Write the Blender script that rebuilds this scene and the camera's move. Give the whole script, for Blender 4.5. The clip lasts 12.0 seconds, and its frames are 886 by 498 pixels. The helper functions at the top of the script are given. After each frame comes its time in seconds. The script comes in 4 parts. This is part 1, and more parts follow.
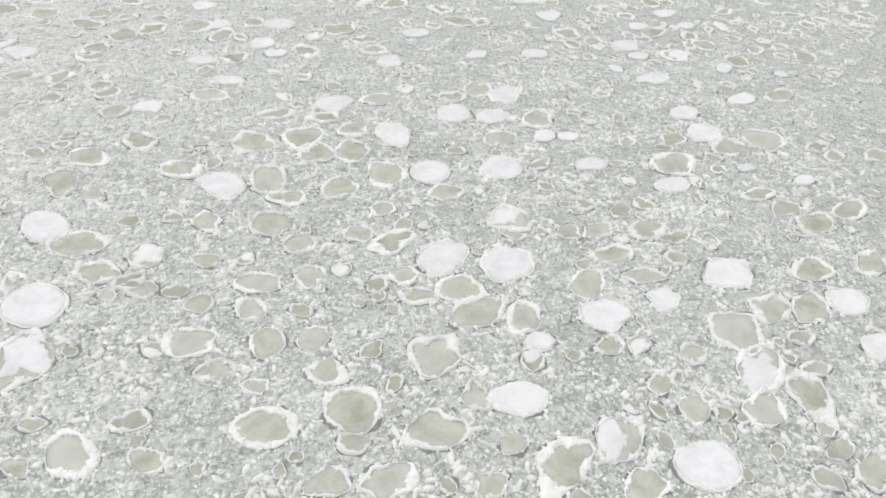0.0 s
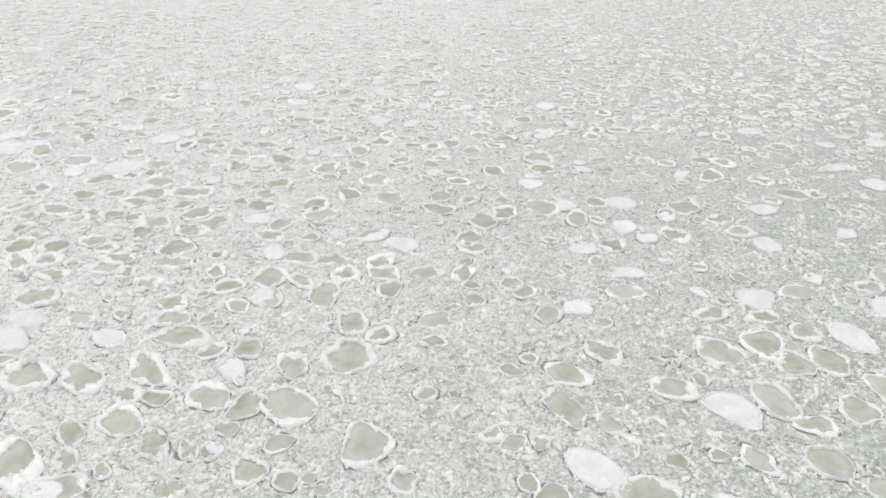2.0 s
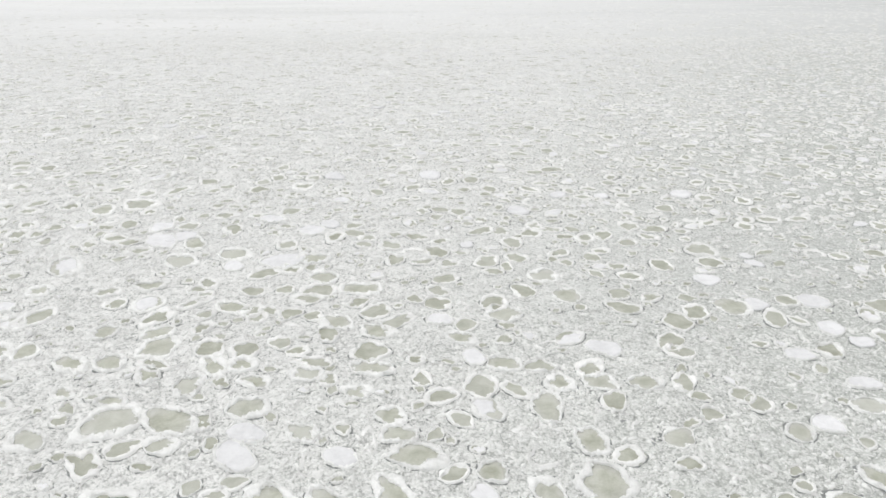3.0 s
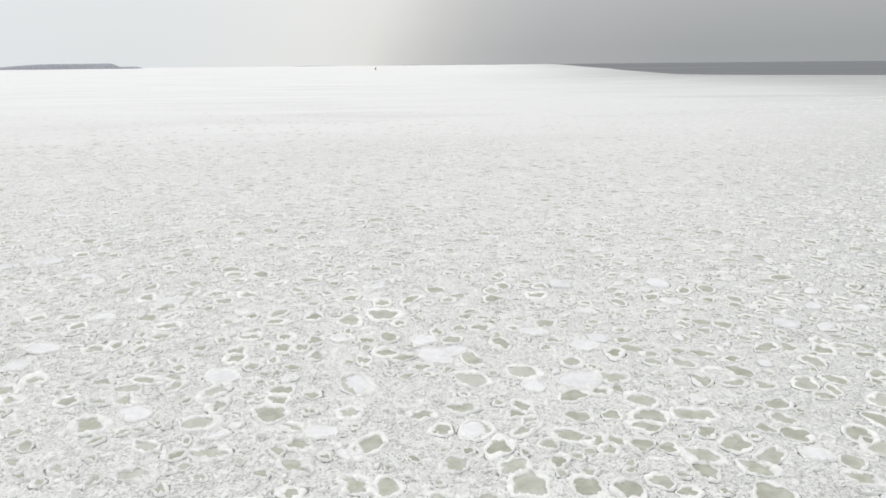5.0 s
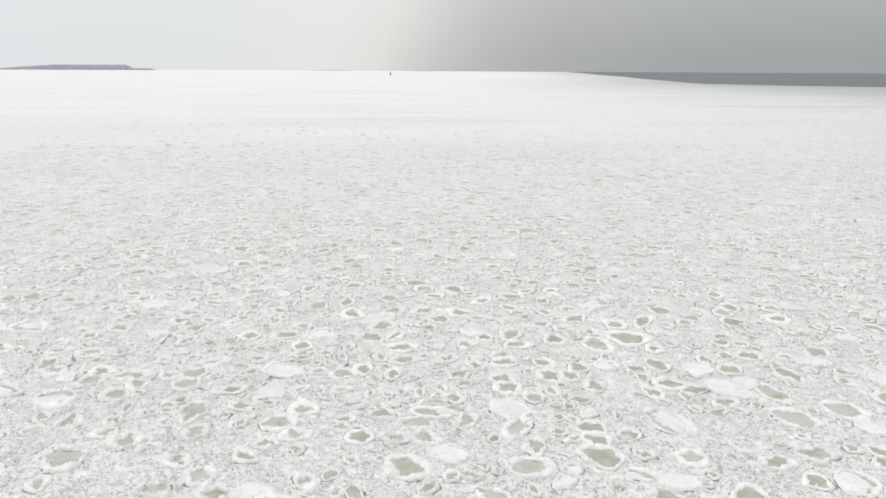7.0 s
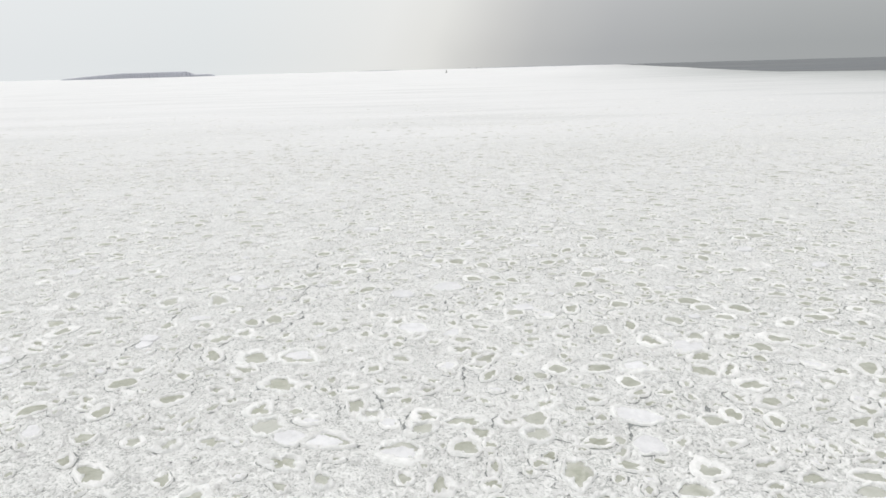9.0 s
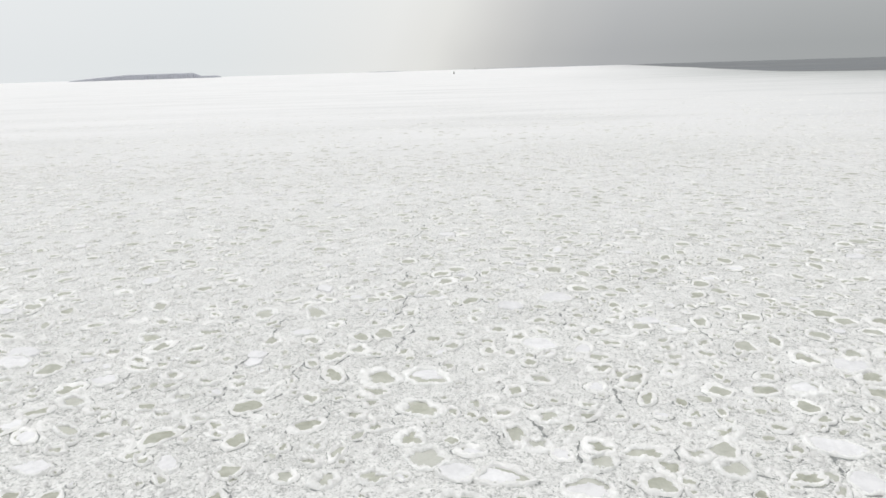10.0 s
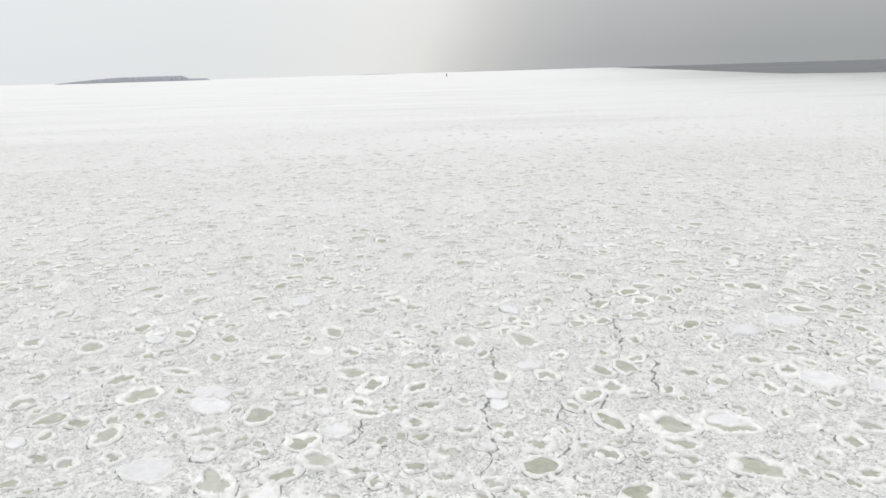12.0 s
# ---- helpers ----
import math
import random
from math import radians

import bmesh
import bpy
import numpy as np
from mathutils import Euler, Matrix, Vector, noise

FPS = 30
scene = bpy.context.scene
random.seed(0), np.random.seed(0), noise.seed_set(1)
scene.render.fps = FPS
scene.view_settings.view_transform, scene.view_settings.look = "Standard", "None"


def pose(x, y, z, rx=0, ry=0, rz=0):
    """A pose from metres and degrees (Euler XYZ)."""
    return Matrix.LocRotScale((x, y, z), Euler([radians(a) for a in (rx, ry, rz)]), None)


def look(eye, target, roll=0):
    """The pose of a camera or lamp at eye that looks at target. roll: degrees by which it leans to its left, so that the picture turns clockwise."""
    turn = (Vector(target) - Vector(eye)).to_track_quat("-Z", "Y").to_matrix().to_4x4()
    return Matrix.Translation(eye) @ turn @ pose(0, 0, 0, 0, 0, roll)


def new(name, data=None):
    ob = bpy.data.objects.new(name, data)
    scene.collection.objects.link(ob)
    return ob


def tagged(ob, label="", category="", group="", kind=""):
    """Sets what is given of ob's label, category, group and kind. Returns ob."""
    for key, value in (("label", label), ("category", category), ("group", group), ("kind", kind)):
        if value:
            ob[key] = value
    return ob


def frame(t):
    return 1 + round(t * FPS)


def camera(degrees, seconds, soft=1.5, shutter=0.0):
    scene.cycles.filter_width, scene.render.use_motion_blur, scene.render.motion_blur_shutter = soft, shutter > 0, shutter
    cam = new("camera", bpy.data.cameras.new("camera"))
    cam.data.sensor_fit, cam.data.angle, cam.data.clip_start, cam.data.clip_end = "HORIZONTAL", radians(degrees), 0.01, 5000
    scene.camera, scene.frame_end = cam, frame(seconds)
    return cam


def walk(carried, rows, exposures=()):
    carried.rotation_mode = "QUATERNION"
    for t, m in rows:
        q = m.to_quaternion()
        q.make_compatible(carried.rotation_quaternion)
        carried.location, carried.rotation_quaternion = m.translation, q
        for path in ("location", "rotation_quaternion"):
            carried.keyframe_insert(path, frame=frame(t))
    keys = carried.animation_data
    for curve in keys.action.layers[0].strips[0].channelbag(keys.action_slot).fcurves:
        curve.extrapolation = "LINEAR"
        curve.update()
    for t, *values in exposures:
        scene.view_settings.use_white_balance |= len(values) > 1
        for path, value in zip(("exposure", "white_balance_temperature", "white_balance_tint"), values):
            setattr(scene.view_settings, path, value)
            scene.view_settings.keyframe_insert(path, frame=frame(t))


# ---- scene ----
# ---------------------------------------------------------------- camera
cam = camera(66.36, 12.0, soft=1.6)
PATH = [
    (0.0, pose(0.001, -0.002, 8.939, 51.302, -3.372, -12.716)),
    (0.5, pose(-2.529, 1.150, 9.484, 53.329, -2.856, -12.596)),
    (1.0, pose(-4.970, 2.315, 9.650, 55.356, -2.387, -12.051)),
    (1.5, pose(-7.337, 3.372, 9.707, 58.027, -1.805, -11.171)),
    (2.0, pose(-9.731, 4.327, 9.844, 60.654, -1.118, -10.134)),
    (2.5, pose(-12.052, 5.251, 10.111, 63.590, -0.545, -9.452)),
    (3.0, pose(-14.475, 6.294, 10.113, 66.752, -0.259, -8.122)),
    (3.5, pose(-16.657, 7.087, 9.988, 69.389, 0.251, -7.046)),
    (3.7, pose(-17.591, 7.475, 10.003, 70.494, 0.216, -6.353)),
    (5.3, pose(-24.831, 9.147, 10.416, 75.273, 0.469, -4.974)),
    (5.5, pose(-25.757, 9.420, 10.359, 75.537, 0.400, -4.899)),
    (6.0, pose(-28.162, 10.313, 10.310, 75.359, 0.412, -4.888)),
    (6.5, pose(-30.465, 11.231, 10.378, 74.864, 0.233, -5.037)),
    (6.7, pose(-31.391, 11.543, 10.273, 75.192, 0.036, -4.758)),
    (8.3, pose(-38.871, 14.926, 10.036, 74.778, 0.702, -2.282)),
    (8.5, pose(-39.724, 15.305, 10.044, 74.989, 1.177, -1.571)),
    (9.0, pose(-42.119, 16.225, 10.019, 75.010, 1.534, -0.147)),
    (9.5, pose(-44.306, 17.117, 10.038, 75.069, 1.626, 0.264)),
    (10.0, pose(-46.688, 18.090, 9.995, 75.089, 1.657, 0.259)),
    (10.5, pose(-48.823, 19.100, 9.942, 75.250, 1.687, -0.001)),
    (11.0, pose(-51.177, 20.042, 9.887, 75.311, 1.586, -0.253)),
    (11.5, pose(-53.323, 20.967, 9.809, 75.282, 1.583, -0.400)),
    (12.0, pose(-55.593, 21.878, 9.841, 75.274, 1.659, -0.731)),
]
walk(cam, PATH, exposures=[(0.0, -0.03), (1.0, -0.03), (3.0, -0.02), (6.0, -0.02), (12.0, 0.0)])

# ---------------------------------------------------------------- light: overcast sky, brighter to the west
world = bpy.data.worlds.new("overcast_sky")
scene.world = world
world.use_nodes = True


def link(tree, a, b):
    tree.links.new(a, b)


def node(tree, kind, **values):
    n = tree.nodes.new(kind)
    for key, value in values.items():
        n.inputs[key].default_value = value
    return n


def ramp(tree, stops, mode="LINEAR"):
    n = tree.nodes.new("ShaderNodeValToRGB")
    n.color_ramp.interpolation = mode
    e = n.color_ramp.elements
    while len(e) < len(stops):
        e.new(0.5)
    for i, (at, colour) in enumerate(stops):
        e[i].position = at
        e[i].color = (*colour, 1)
    return n


def maths(tree, operation, a, b=None, c=None):
    n = tree.nodes.new("ShaderNodeMath")
    n.operation = operation
    for i, v in enumerate((a, b, c)):
        if v is None:
            continue
        if isinstance(v, (int, float)):
            n.inputs[i].default_value = v
        else:
            link(tree, v, n.inputs[i])
    return n.outputs[0]


def blend(tree, factor, a, b, how="MIX"):
    n = tree.nodes.new("ShaderNodeMix")
    n.data_type, n.blend_type = "RGBA", how
    for socket, v in ((n.inputs[0], factor), (n.inputs[6], a), (n.inputs[7], b)):
        if isinstance(v, (int, float)):
            socket.default_value = v
        elif isinstance(v, tuple):
            socket.default_value = (*v, 1)
        else:
            link(tree, v, socket)
    return n.outputs[2]


def build_sky():
    tree = world.node_tree
    tree.nodes.clear()
    out = tree.nodes.new("ShaderNodeOutputWorld")
    shade = tree.nodes.new("ShaderNodeBackground")
    link(tree, shade.outputs[0], out.inputs[0])
    coord = tree.nodes.new("ShaderNodeTexCoord").outputs["Generated"]
    cloud = node(tree, "ShaderNodeTexNoise", Scale=2.2, Detail=4.0, Roughness=0.5)
    link(tree, coord, cloud.inputs["Vector"])
    split = tree.nodes.new("ShaderNodeSeparateXYZ")
    link(tree, coord, split.inputs[0])
    across = maths(tree, "ADD", maths(tree, "SUBTRACT", split.outputs[0], 0.055), maths(tree, "MULTIPLY_ADD", maths(tree, "SUBTRACT", cloud.outputs[0], 0.5), 0.16, maths(tree, "MULTIPLY", split.outputs[2], -0.32)))
    along = maths(tree, "MULTIPLY_ADD", across, 0.5, 0.5)
    low = ramp(tree, [
        (0.0, (0.80, 0.82, 0.84)), (0.30, (0.755, 0.785, 0.795)), (0.42, (0.80, 0.805, 0.79)), (0.455, (0.76, 0.76, 0.735)),
        (0.497, (0.59, 0.59, 0.58)), (0.528, (0.505, 0.51, 0.51)), (0.58, (0.43, 0.44, 0.45)), (0.68, (0.38, 0.395, 0.40)), (1.0, (0.33, 0.345, 0.345)),
    ])
    link(tree, along, low.inputs[0])
    lift = tree.nodes.new("ShaderNodeMapRange")
    lift.inputs["From Min"].default_value, lift.inputs["From Max"].default_value = 0.02, 0.60
    link(tree, split.outputs[2], lift.inputs[0])
    sky = tree.nodes.new("ShaderNodeTexSky")
    sky.sky_type, sky.sun_disc = "NISHITA", False
    sky.sun_elevation, sky.sun_rotation = SUN_UP, SUN_ROUND
    veil = blend(tree, 1.0, sky.outputs[0], (0.05, 0.05, 0.05), "MULTIPLY")
    high = blend(tree, 0.9, veil, (1.07, 1.07, 1.07))
    colour = blend(tree, lift.outputs[0], low.outputs[0], high)
    link(tree, colour, shade.inputs[0])
    shade.inputs[1].default_value = 1.0


SUN_UP, SUN_ROUND = radians(64), radians(-40)
build_sky()
sun_lamp = bpy.data.lights.new("sun", "SUN")
sun_lamp.energy, sun_lamp.angle, sun_lamp.color = 0.8, radians(24), (1.0, 0.99, 0.97)
sun = new("sun", sun_lamp)
sun.matrix_world = look((-28, 34, 90), (0, 0, 0))


# ---------------------------------------------------------------- materials
def material(name, rough=0.6, specular=0.3):
    m = bpy.data.materials.new(name)
    m.use_nodes = True
    b = m.node_tree.nodes["Principled BSDF"]
    b.inputs["Roughness"].default_value = rough
    b.inputs["Specular IOR Level"].default_value = specular
    return m, m.node_tree, b


def place(tree):
    return tree.nodes.new("ShaderNodeNewGeometry").outputs["Position"]


def texture(tree, where, scale, detail=4.0, rough=0.55, distort=0.0):
    n = node(tree, "ShaderNodeTexNoise", Scale=scale, Detail=detail, Roughness=rough, Distortion=distort)
    link(tree, where, n.inputs["Vector"])
    return n.outputs[0]


def relief(tree, shader, height, strength, distance):
    n = node(tree, "ShaderNodeBump", Strength=strength, Distance=distance)
    link(tree, height, n.inputs["Height"])
    link(tree, n.outputs[0], shader.inputs["Normal"])


def snow_material(name, dark, light, grain=19.0, island=False, patch=1.9):
    m, tree, b = material(name, 0.75, 0.25)
    p = place(tree)
    fine, broad = texture(tree, p, grain, 5.0, 0.6), texture(tree, p, patch, 3.0)
    tone = ramp(tree, [(0.34, dark), (0.58, light)])
    link(tree, maths(tree, "MULTIPLY_ADD", fine, 0.42, maths(tree, "MULTIPLY", broad, 0.58)), tone.inputs[0])
    if island:
        chance = tree.nodes.new("ShaderNodeNewGeometry").outputs["Random Per Island"]
    else:
        chance = tree.nodes.new("ShaderNodeObjectInfo").outputs["Random"]
    vary = maths(tree, "MULTIPLY_ADD", chance, 0.10, 0.91)
    shade = tree.nodes.new("ShaderNodeCombineColor")
    for i in range(3):
        link(tree, vary, shade.inputs[i])
    link(tree, blend(tree, 1.0, tone.outputs[0], shade.outputs[0], "MULTIPLY"), b.inputs["Base Color"])
    relief(tree, b, fine, 0.6, 0.035)
    return m


def slab_material(name, island=False):
    m, tree, b = material(name, 0.5, 0.25)
    p = place(tree)
    broad, fine = texture(tree, p, 2.3, 4.0, 0.55, 0.6), texture(tree, p, 21.0, 4.0)
    # the many joined floes use the same tones, slightly darker
    darker = 0.92 if island else 1.0
    tone = ramp(tree, [(0.36, (0.345 * darker, 0.352 * darker, 0.288 * darker)), (0.50, (0.435 * darker, 0.443 * darker, 0.375 * darker)), (0.64, (0.53 * darker, 0.537 * darker, 0.475 * darker))])
    link(tree, maths(tree, "MULTIPLY_ADD", fine, 0.25, maths(tree, "MULTIPLY", broad, 0.75)), tone.inputs[0])
    source = tree.nodes.new("ShaderNodeNewGeometry").outputs["Random Per Island"] if island else tree.nodes.new("ShaderNodeObjectInfo").outputs["Random"]
    colour = blend(tree, maths(tree, "MULTIPLY", maths(tree, "POWER", source, 1.8), 0.30 if island else 0.55), tone.outputs[0], (0.58, 0.585, 0.555))
    if not island:
        # hoarfrost creeping in from the rim
        spot = tree.nodes.new("ShaderNodeSeparateXYZ")
        link(tree, tree.nodes.new("ShaderNodeTexCoord").outputs["Generated"], spot.inputs[0])
        across = [maths(tree, "POWER", maths(tree, "ABSOLUTE", maths(tree, "SUBTRACT", spot.outputs[k], 0.5)), 2.0) for k in (0, 1)]
        reach = maths(tree, "SQRT", maths(tree, "ADD", across[0], across[1]))
        ragged = texture(tree, p, 5.0, 4.0, 0.6, 0.8)
        frost = tree.nodes.new("ShaderNodeMapRange")
        for key, value in (("From Min", 0.20), ("From Max", 0.52), ("To Max", 0.8)):
            frost.inputs[key].default_value = value
        link(tree, maths(tree, "MULTIPLY_ADD", maths(tree, "SUBTRACT", ragged, 0.5), 0.55, reach), frost.inputs[0])
        colour = blend(tree, frost.outputs[0], colour, (0.60, 0.60, 0.57))
    link(tree, colour, b.inputs["Base Color"])
    relief(tree, b, fine, 0.15, 0.01)
    return m


def slush_material():
    m, tree, b = material("slush", 0.62, 0.25)
    p = place(tree)
    wander = node(tree, "ShaderNodeTexNoise", Scale=3.0, Detail=3.0)
    link(tree, p, wander.inputs["Vector"])
    move = tree.nodes.new("ShaderNodeVectorMath")
    move.operation = "MULTIPLY_ADD"
    link(tree, wander.outputs["Color"], move.inputs[0])
    move.inputs[1].default_value = (0.22, 0.22, 0.22)
    link(tree, p, move.inputs[2])
    q = move.outputs[0]
    worms = node(tree, "ShaderNodeTexNoise", Scale=6.0, Detail=4.0, Roughness=0.62, Distortion=1.3)
    link(tree, q, worms.inputs["Vector"])
    grains = node(tree, "ShaderNodeTexVoronoi", Scale=14.0)
    grains.feature = "SMOOTH_F1"
    link(tree, q, grains.inputs["Vector"])
    clumps = texture(tree, p, 2.4, 3.0)
    folds = texture(tree, p, 3.6, 3.0, 0.6, 1.0)
    fold = maths(tree, "SUBTRACT", 1.0, maths(tree, "MINIMUM", maths(tree, "MULTIPLY", maths(tree, "ABSOLUTE", maths(tree, "SUBTRACT", folds, 0.52)), 9.0), 1.0))
    pits = texture(tree, p, 9.0, 3.0, 0.65, 1.6)
    pit = maths(tree, "SUBTRACT", 1.0, maths(tree, "MINIMUM", maths(tree, "MULTIPLY", maths(tree, "ABSOLUTE", maths(tree, "SUBTRACT", pits, 0.46)), 22.0), 1.0))
    pit = maths(tree, "MULTIPLY", pit, maths(tree, "GREATER_THAN", clumps, 0.47))
    chips = node(tree, "ShaderNodeTexVoronoi", Scale=17.0)
    link(tree, q, chips.inputs["Vector"])
    chip_chance = tree.nodes.new("ShaderNodeSeparateColor")
    link(tree, chips.outputs["Color"], chip_chance.inputs[0])
    chip = tree.nodes.new("ShaderNodeMapRange")
    for key, value in (("From Min", 0.42), ("From Max", 0.33)):
        chip.inputs[key].default_value = value
    link(tree, chips.outputs["Distance"], chip.inputs[0])
    chip = maths(tree, "MULTIPLY", chip.outputs[0], maths(tree, "GREATER_THAN", chip_chance.outputs[0], 0.62))
    # larger flecks of white slush, in drifts
    bits = node(tree, "ShaderNodeTexVoronoi", Scale=8.5)
    link(tree, q, bits.inputs["Vector"])
    bit_chance = tree.nodes.new("ShaderNodeSeparateColor")
    link(tree, bits.outputs["Color"], bit_chance.inputs[0])
    bit = tree.nodes.new("ShaderNodeMapRange")
    for key, value in (("From Min", 0.40), ("From Max", 0.30)):
        bit.inputs[key].default_value = value
    link(tree, maths(tree, "MULTIPLY_ADD", maths(tree, "SUBTRACT", worms.outputs[0], 0.5), 0.7, bits.outputs["Distance"]), bit.inputs[0])
    bit = maths(tree, "MULTIPLY", bit.outputs[0], maths(tree, "GREATER_THAN", maths(tree, "MULTIPLY_ADD", maths(tree, "SUBTRACT", clumps, 0.5), 1.6, bit_chance.outputs[0]), 0.72))
    patches = texture(tree, p, 0.5, 2.0)
    height = maths(tree, "ADD", maths(tree, "MULTIPLY_ADD", worms.outputs[0], 0.55, 0.175), maths(tree, "MULTIPLY", maths(tree, "SUBTRACT", 0.42, grains.outputs["Distance"]), 0.30))
    height = maths(tree, "ADD", height, maths(tree, "MULTIPLY_ADD", fold, 0.13, maths(tree, "MULTIPLY", pit, -0.13)))
    height = maths(tree, "MULTIPLY_ADD", chip, 0.20, height)
    height = maths(tree, "MULTIPLY_ADD", bit, 0.24, height)
    level = maths(tree, "ADD", maths(tree, "SUBTRACT", height, 0.075), maths(tree, "MULTIPLY_ADD", maths(tree, "SUBTRACT", clumps, 0.5), 0.34, maths(tree, "MULTIPLY", maths(tree, "SUBTRACT", patches, 0.5), 0.20)))
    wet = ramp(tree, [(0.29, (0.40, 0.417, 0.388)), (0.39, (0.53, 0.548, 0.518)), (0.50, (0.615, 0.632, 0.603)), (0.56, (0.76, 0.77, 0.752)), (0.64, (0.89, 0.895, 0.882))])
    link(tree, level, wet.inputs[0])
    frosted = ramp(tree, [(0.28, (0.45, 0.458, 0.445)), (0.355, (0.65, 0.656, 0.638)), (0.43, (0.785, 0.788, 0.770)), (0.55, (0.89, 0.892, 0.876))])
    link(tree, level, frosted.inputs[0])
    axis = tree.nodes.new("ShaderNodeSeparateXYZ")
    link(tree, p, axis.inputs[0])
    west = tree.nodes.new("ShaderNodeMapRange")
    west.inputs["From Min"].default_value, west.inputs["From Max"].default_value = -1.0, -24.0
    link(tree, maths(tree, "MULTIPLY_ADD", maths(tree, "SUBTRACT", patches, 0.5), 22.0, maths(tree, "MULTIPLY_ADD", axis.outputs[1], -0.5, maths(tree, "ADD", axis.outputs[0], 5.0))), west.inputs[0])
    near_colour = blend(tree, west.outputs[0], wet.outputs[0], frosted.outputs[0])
    # wet cracks that wander between the floes
    seams = texture(tree, p, 1.1, 3.0, 0.6, 0.8)
    broken = texture(tree, p, 0.7, 2.0)
    crack = maths(tree, "MULTIPLY", maths(tree, "LESS_THAN", maths(tree, "ABSOLUTE", maths(tree, "SUBTRACT", seams, 0.5)), maths(tree, "MULTIPLY", maths(tree, "SUBTRACT", worms.outputs[0], 0.42), 0.036)), maths(tree, "GREATER_THAN", broken, 0.50))
    ground = blend(tree, maths(tree, "MULTIPLY", crack, 0.85), near_colour, (0.27, 0.28, 0.275))
    # further out colour pales in long streaks, standing for rims hiding grey ice
    split = tree.nodes.new("ShaderNodeSeparateXYZ")
    link(tree, p, split.inputs[0])
    stretch = tree.nodes.new("ShaderNodeVectorMath")
    stretch.operation = "MULTIPLY"
    link(tree, p, stretch.inputs[0])
    stretch.inputs[1].default_value = (0.012, 0.055, 1.0)
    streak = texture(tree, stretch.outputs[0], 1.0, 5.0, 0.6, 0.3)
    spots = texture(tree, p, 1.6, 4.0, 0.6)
    # drift holds the pale far tones; streaks imitate light and dark swell bands
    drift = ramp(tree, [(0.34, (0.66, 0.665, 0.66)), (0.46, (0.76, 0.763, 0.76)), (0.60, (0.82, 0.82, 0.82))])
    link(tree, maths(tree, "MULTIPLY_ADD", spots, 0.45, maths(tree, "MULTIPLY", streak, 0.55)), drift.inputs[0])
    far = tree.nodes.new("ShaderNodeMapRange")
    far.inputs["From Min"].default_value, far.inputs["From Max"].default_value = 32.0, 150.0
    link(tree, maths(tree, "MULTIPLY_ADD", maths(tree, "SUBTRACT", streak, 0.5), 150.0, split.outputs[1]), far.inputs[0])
    # thin grey new ice along the open water
    reach = maths(tree, "MULTIPLY_ADD", maths(tree, "MAXIMUM", maths(tree, "SUBTRACT", split.outputs[1], 570.0), 0.0), -0.225, split.outputs[0])
    reach = maths(tree, "MULTIPLY_ADD", maths(tree, "SUBTRACT", streak, 0.5), 330.0, reach)
    thin = tree.nodes.new("ShaderNodeMapRange")
    thin.interpolation_type = "SMOOTHSTEP"
    for key, value in (("From Min", -10.0), ("From Max", 270.0), ("To Min", 0.0), ("To Max", 0.92)):
        thin.inputs[key].default_value = value
    link(tree, reach, thin.inputs[0])
    thinner = tree.nodes.new("ShaderNodeMapRange")
    for key, value in (("From Min", 500.0), ("From Max", 1000.0), ("To Min", 1.0), ("To Max", 0.45)):
        thinner.inputs[key].default_value = value
    link(tree, split.outputs[1], thinner.inputs[0])
    new_ice = maths(tree, "MULTIPLY", thin.outputs[0], thinner.outputs[0])
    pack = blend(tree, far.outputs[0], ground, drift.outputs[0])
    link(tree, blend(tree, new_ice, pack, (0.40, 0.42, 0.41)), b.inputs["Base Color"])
    relief(tree, b, height, 1.0, 0.058)
    return m


def plain_material(name, colour, rough=0.7, specular=0.3, scale=8.0, spread=0.15):
    m, tree, b = material(name, rough, specular)
    t = texture(tree, place(tree), scale, 4.0)
    lo, hi = tuple(c * (1 - spread) for c in colour), tuple(min(1.0, c * (1 + spread)) for c in colour)
    tone = ramp(tree, [(0.3, lo), (0.7, hi)])
    link(tree, t, tone.inputs[0])
    link(tree, tone.outputs[0], b.inputs["Base Color"])
    return m


def water_material():
    m, tree, b = material("sea_water", 0.38, 0.5)
    b.inputs["IOR"].default_value = 1.33
    stretch = tree.nodes.new("ShaderNodeVectorMath")
    stretch.operation = "MULTIPLY"
    link(tree, place(tree), stretch.inputs[0])
    stretch.inputs[1].default_value = (0.15, 0.6, 1.0)
    relief(tree, b, texture(tree, stretch.outputs[0], 1.0, 5.0), 0.5, 0.3)
    # lanes of wind-ruffled and slicker water
    lanes = tree.nodes.new("ShaderNodeVectorMath")
    lanes.operation = "MULTIPLY"
    link(tree, place(tree), lanes.inputs[0])
    lanes.inputs[1].default_value = (0.003, 0.012, 1.0)
    lane = texture(tree, lanes.outputs[0], 1.0, 4.0, 0.6, 0.4)
    tone = ramp(tree, [(0.38, (0.055, 0.063, 0.072)), (0.62, (0.125, 0.137, 0.148))])
    link(tree, lane, tone.inputs[0])
    link(tree, tone.outputs[0], b.inputs["Base Color"])
    link(tree, maths(tree, "MULTIPLY_ADD", lane, 0.5, 0.14), b.inputs["Roughness"])
    return m


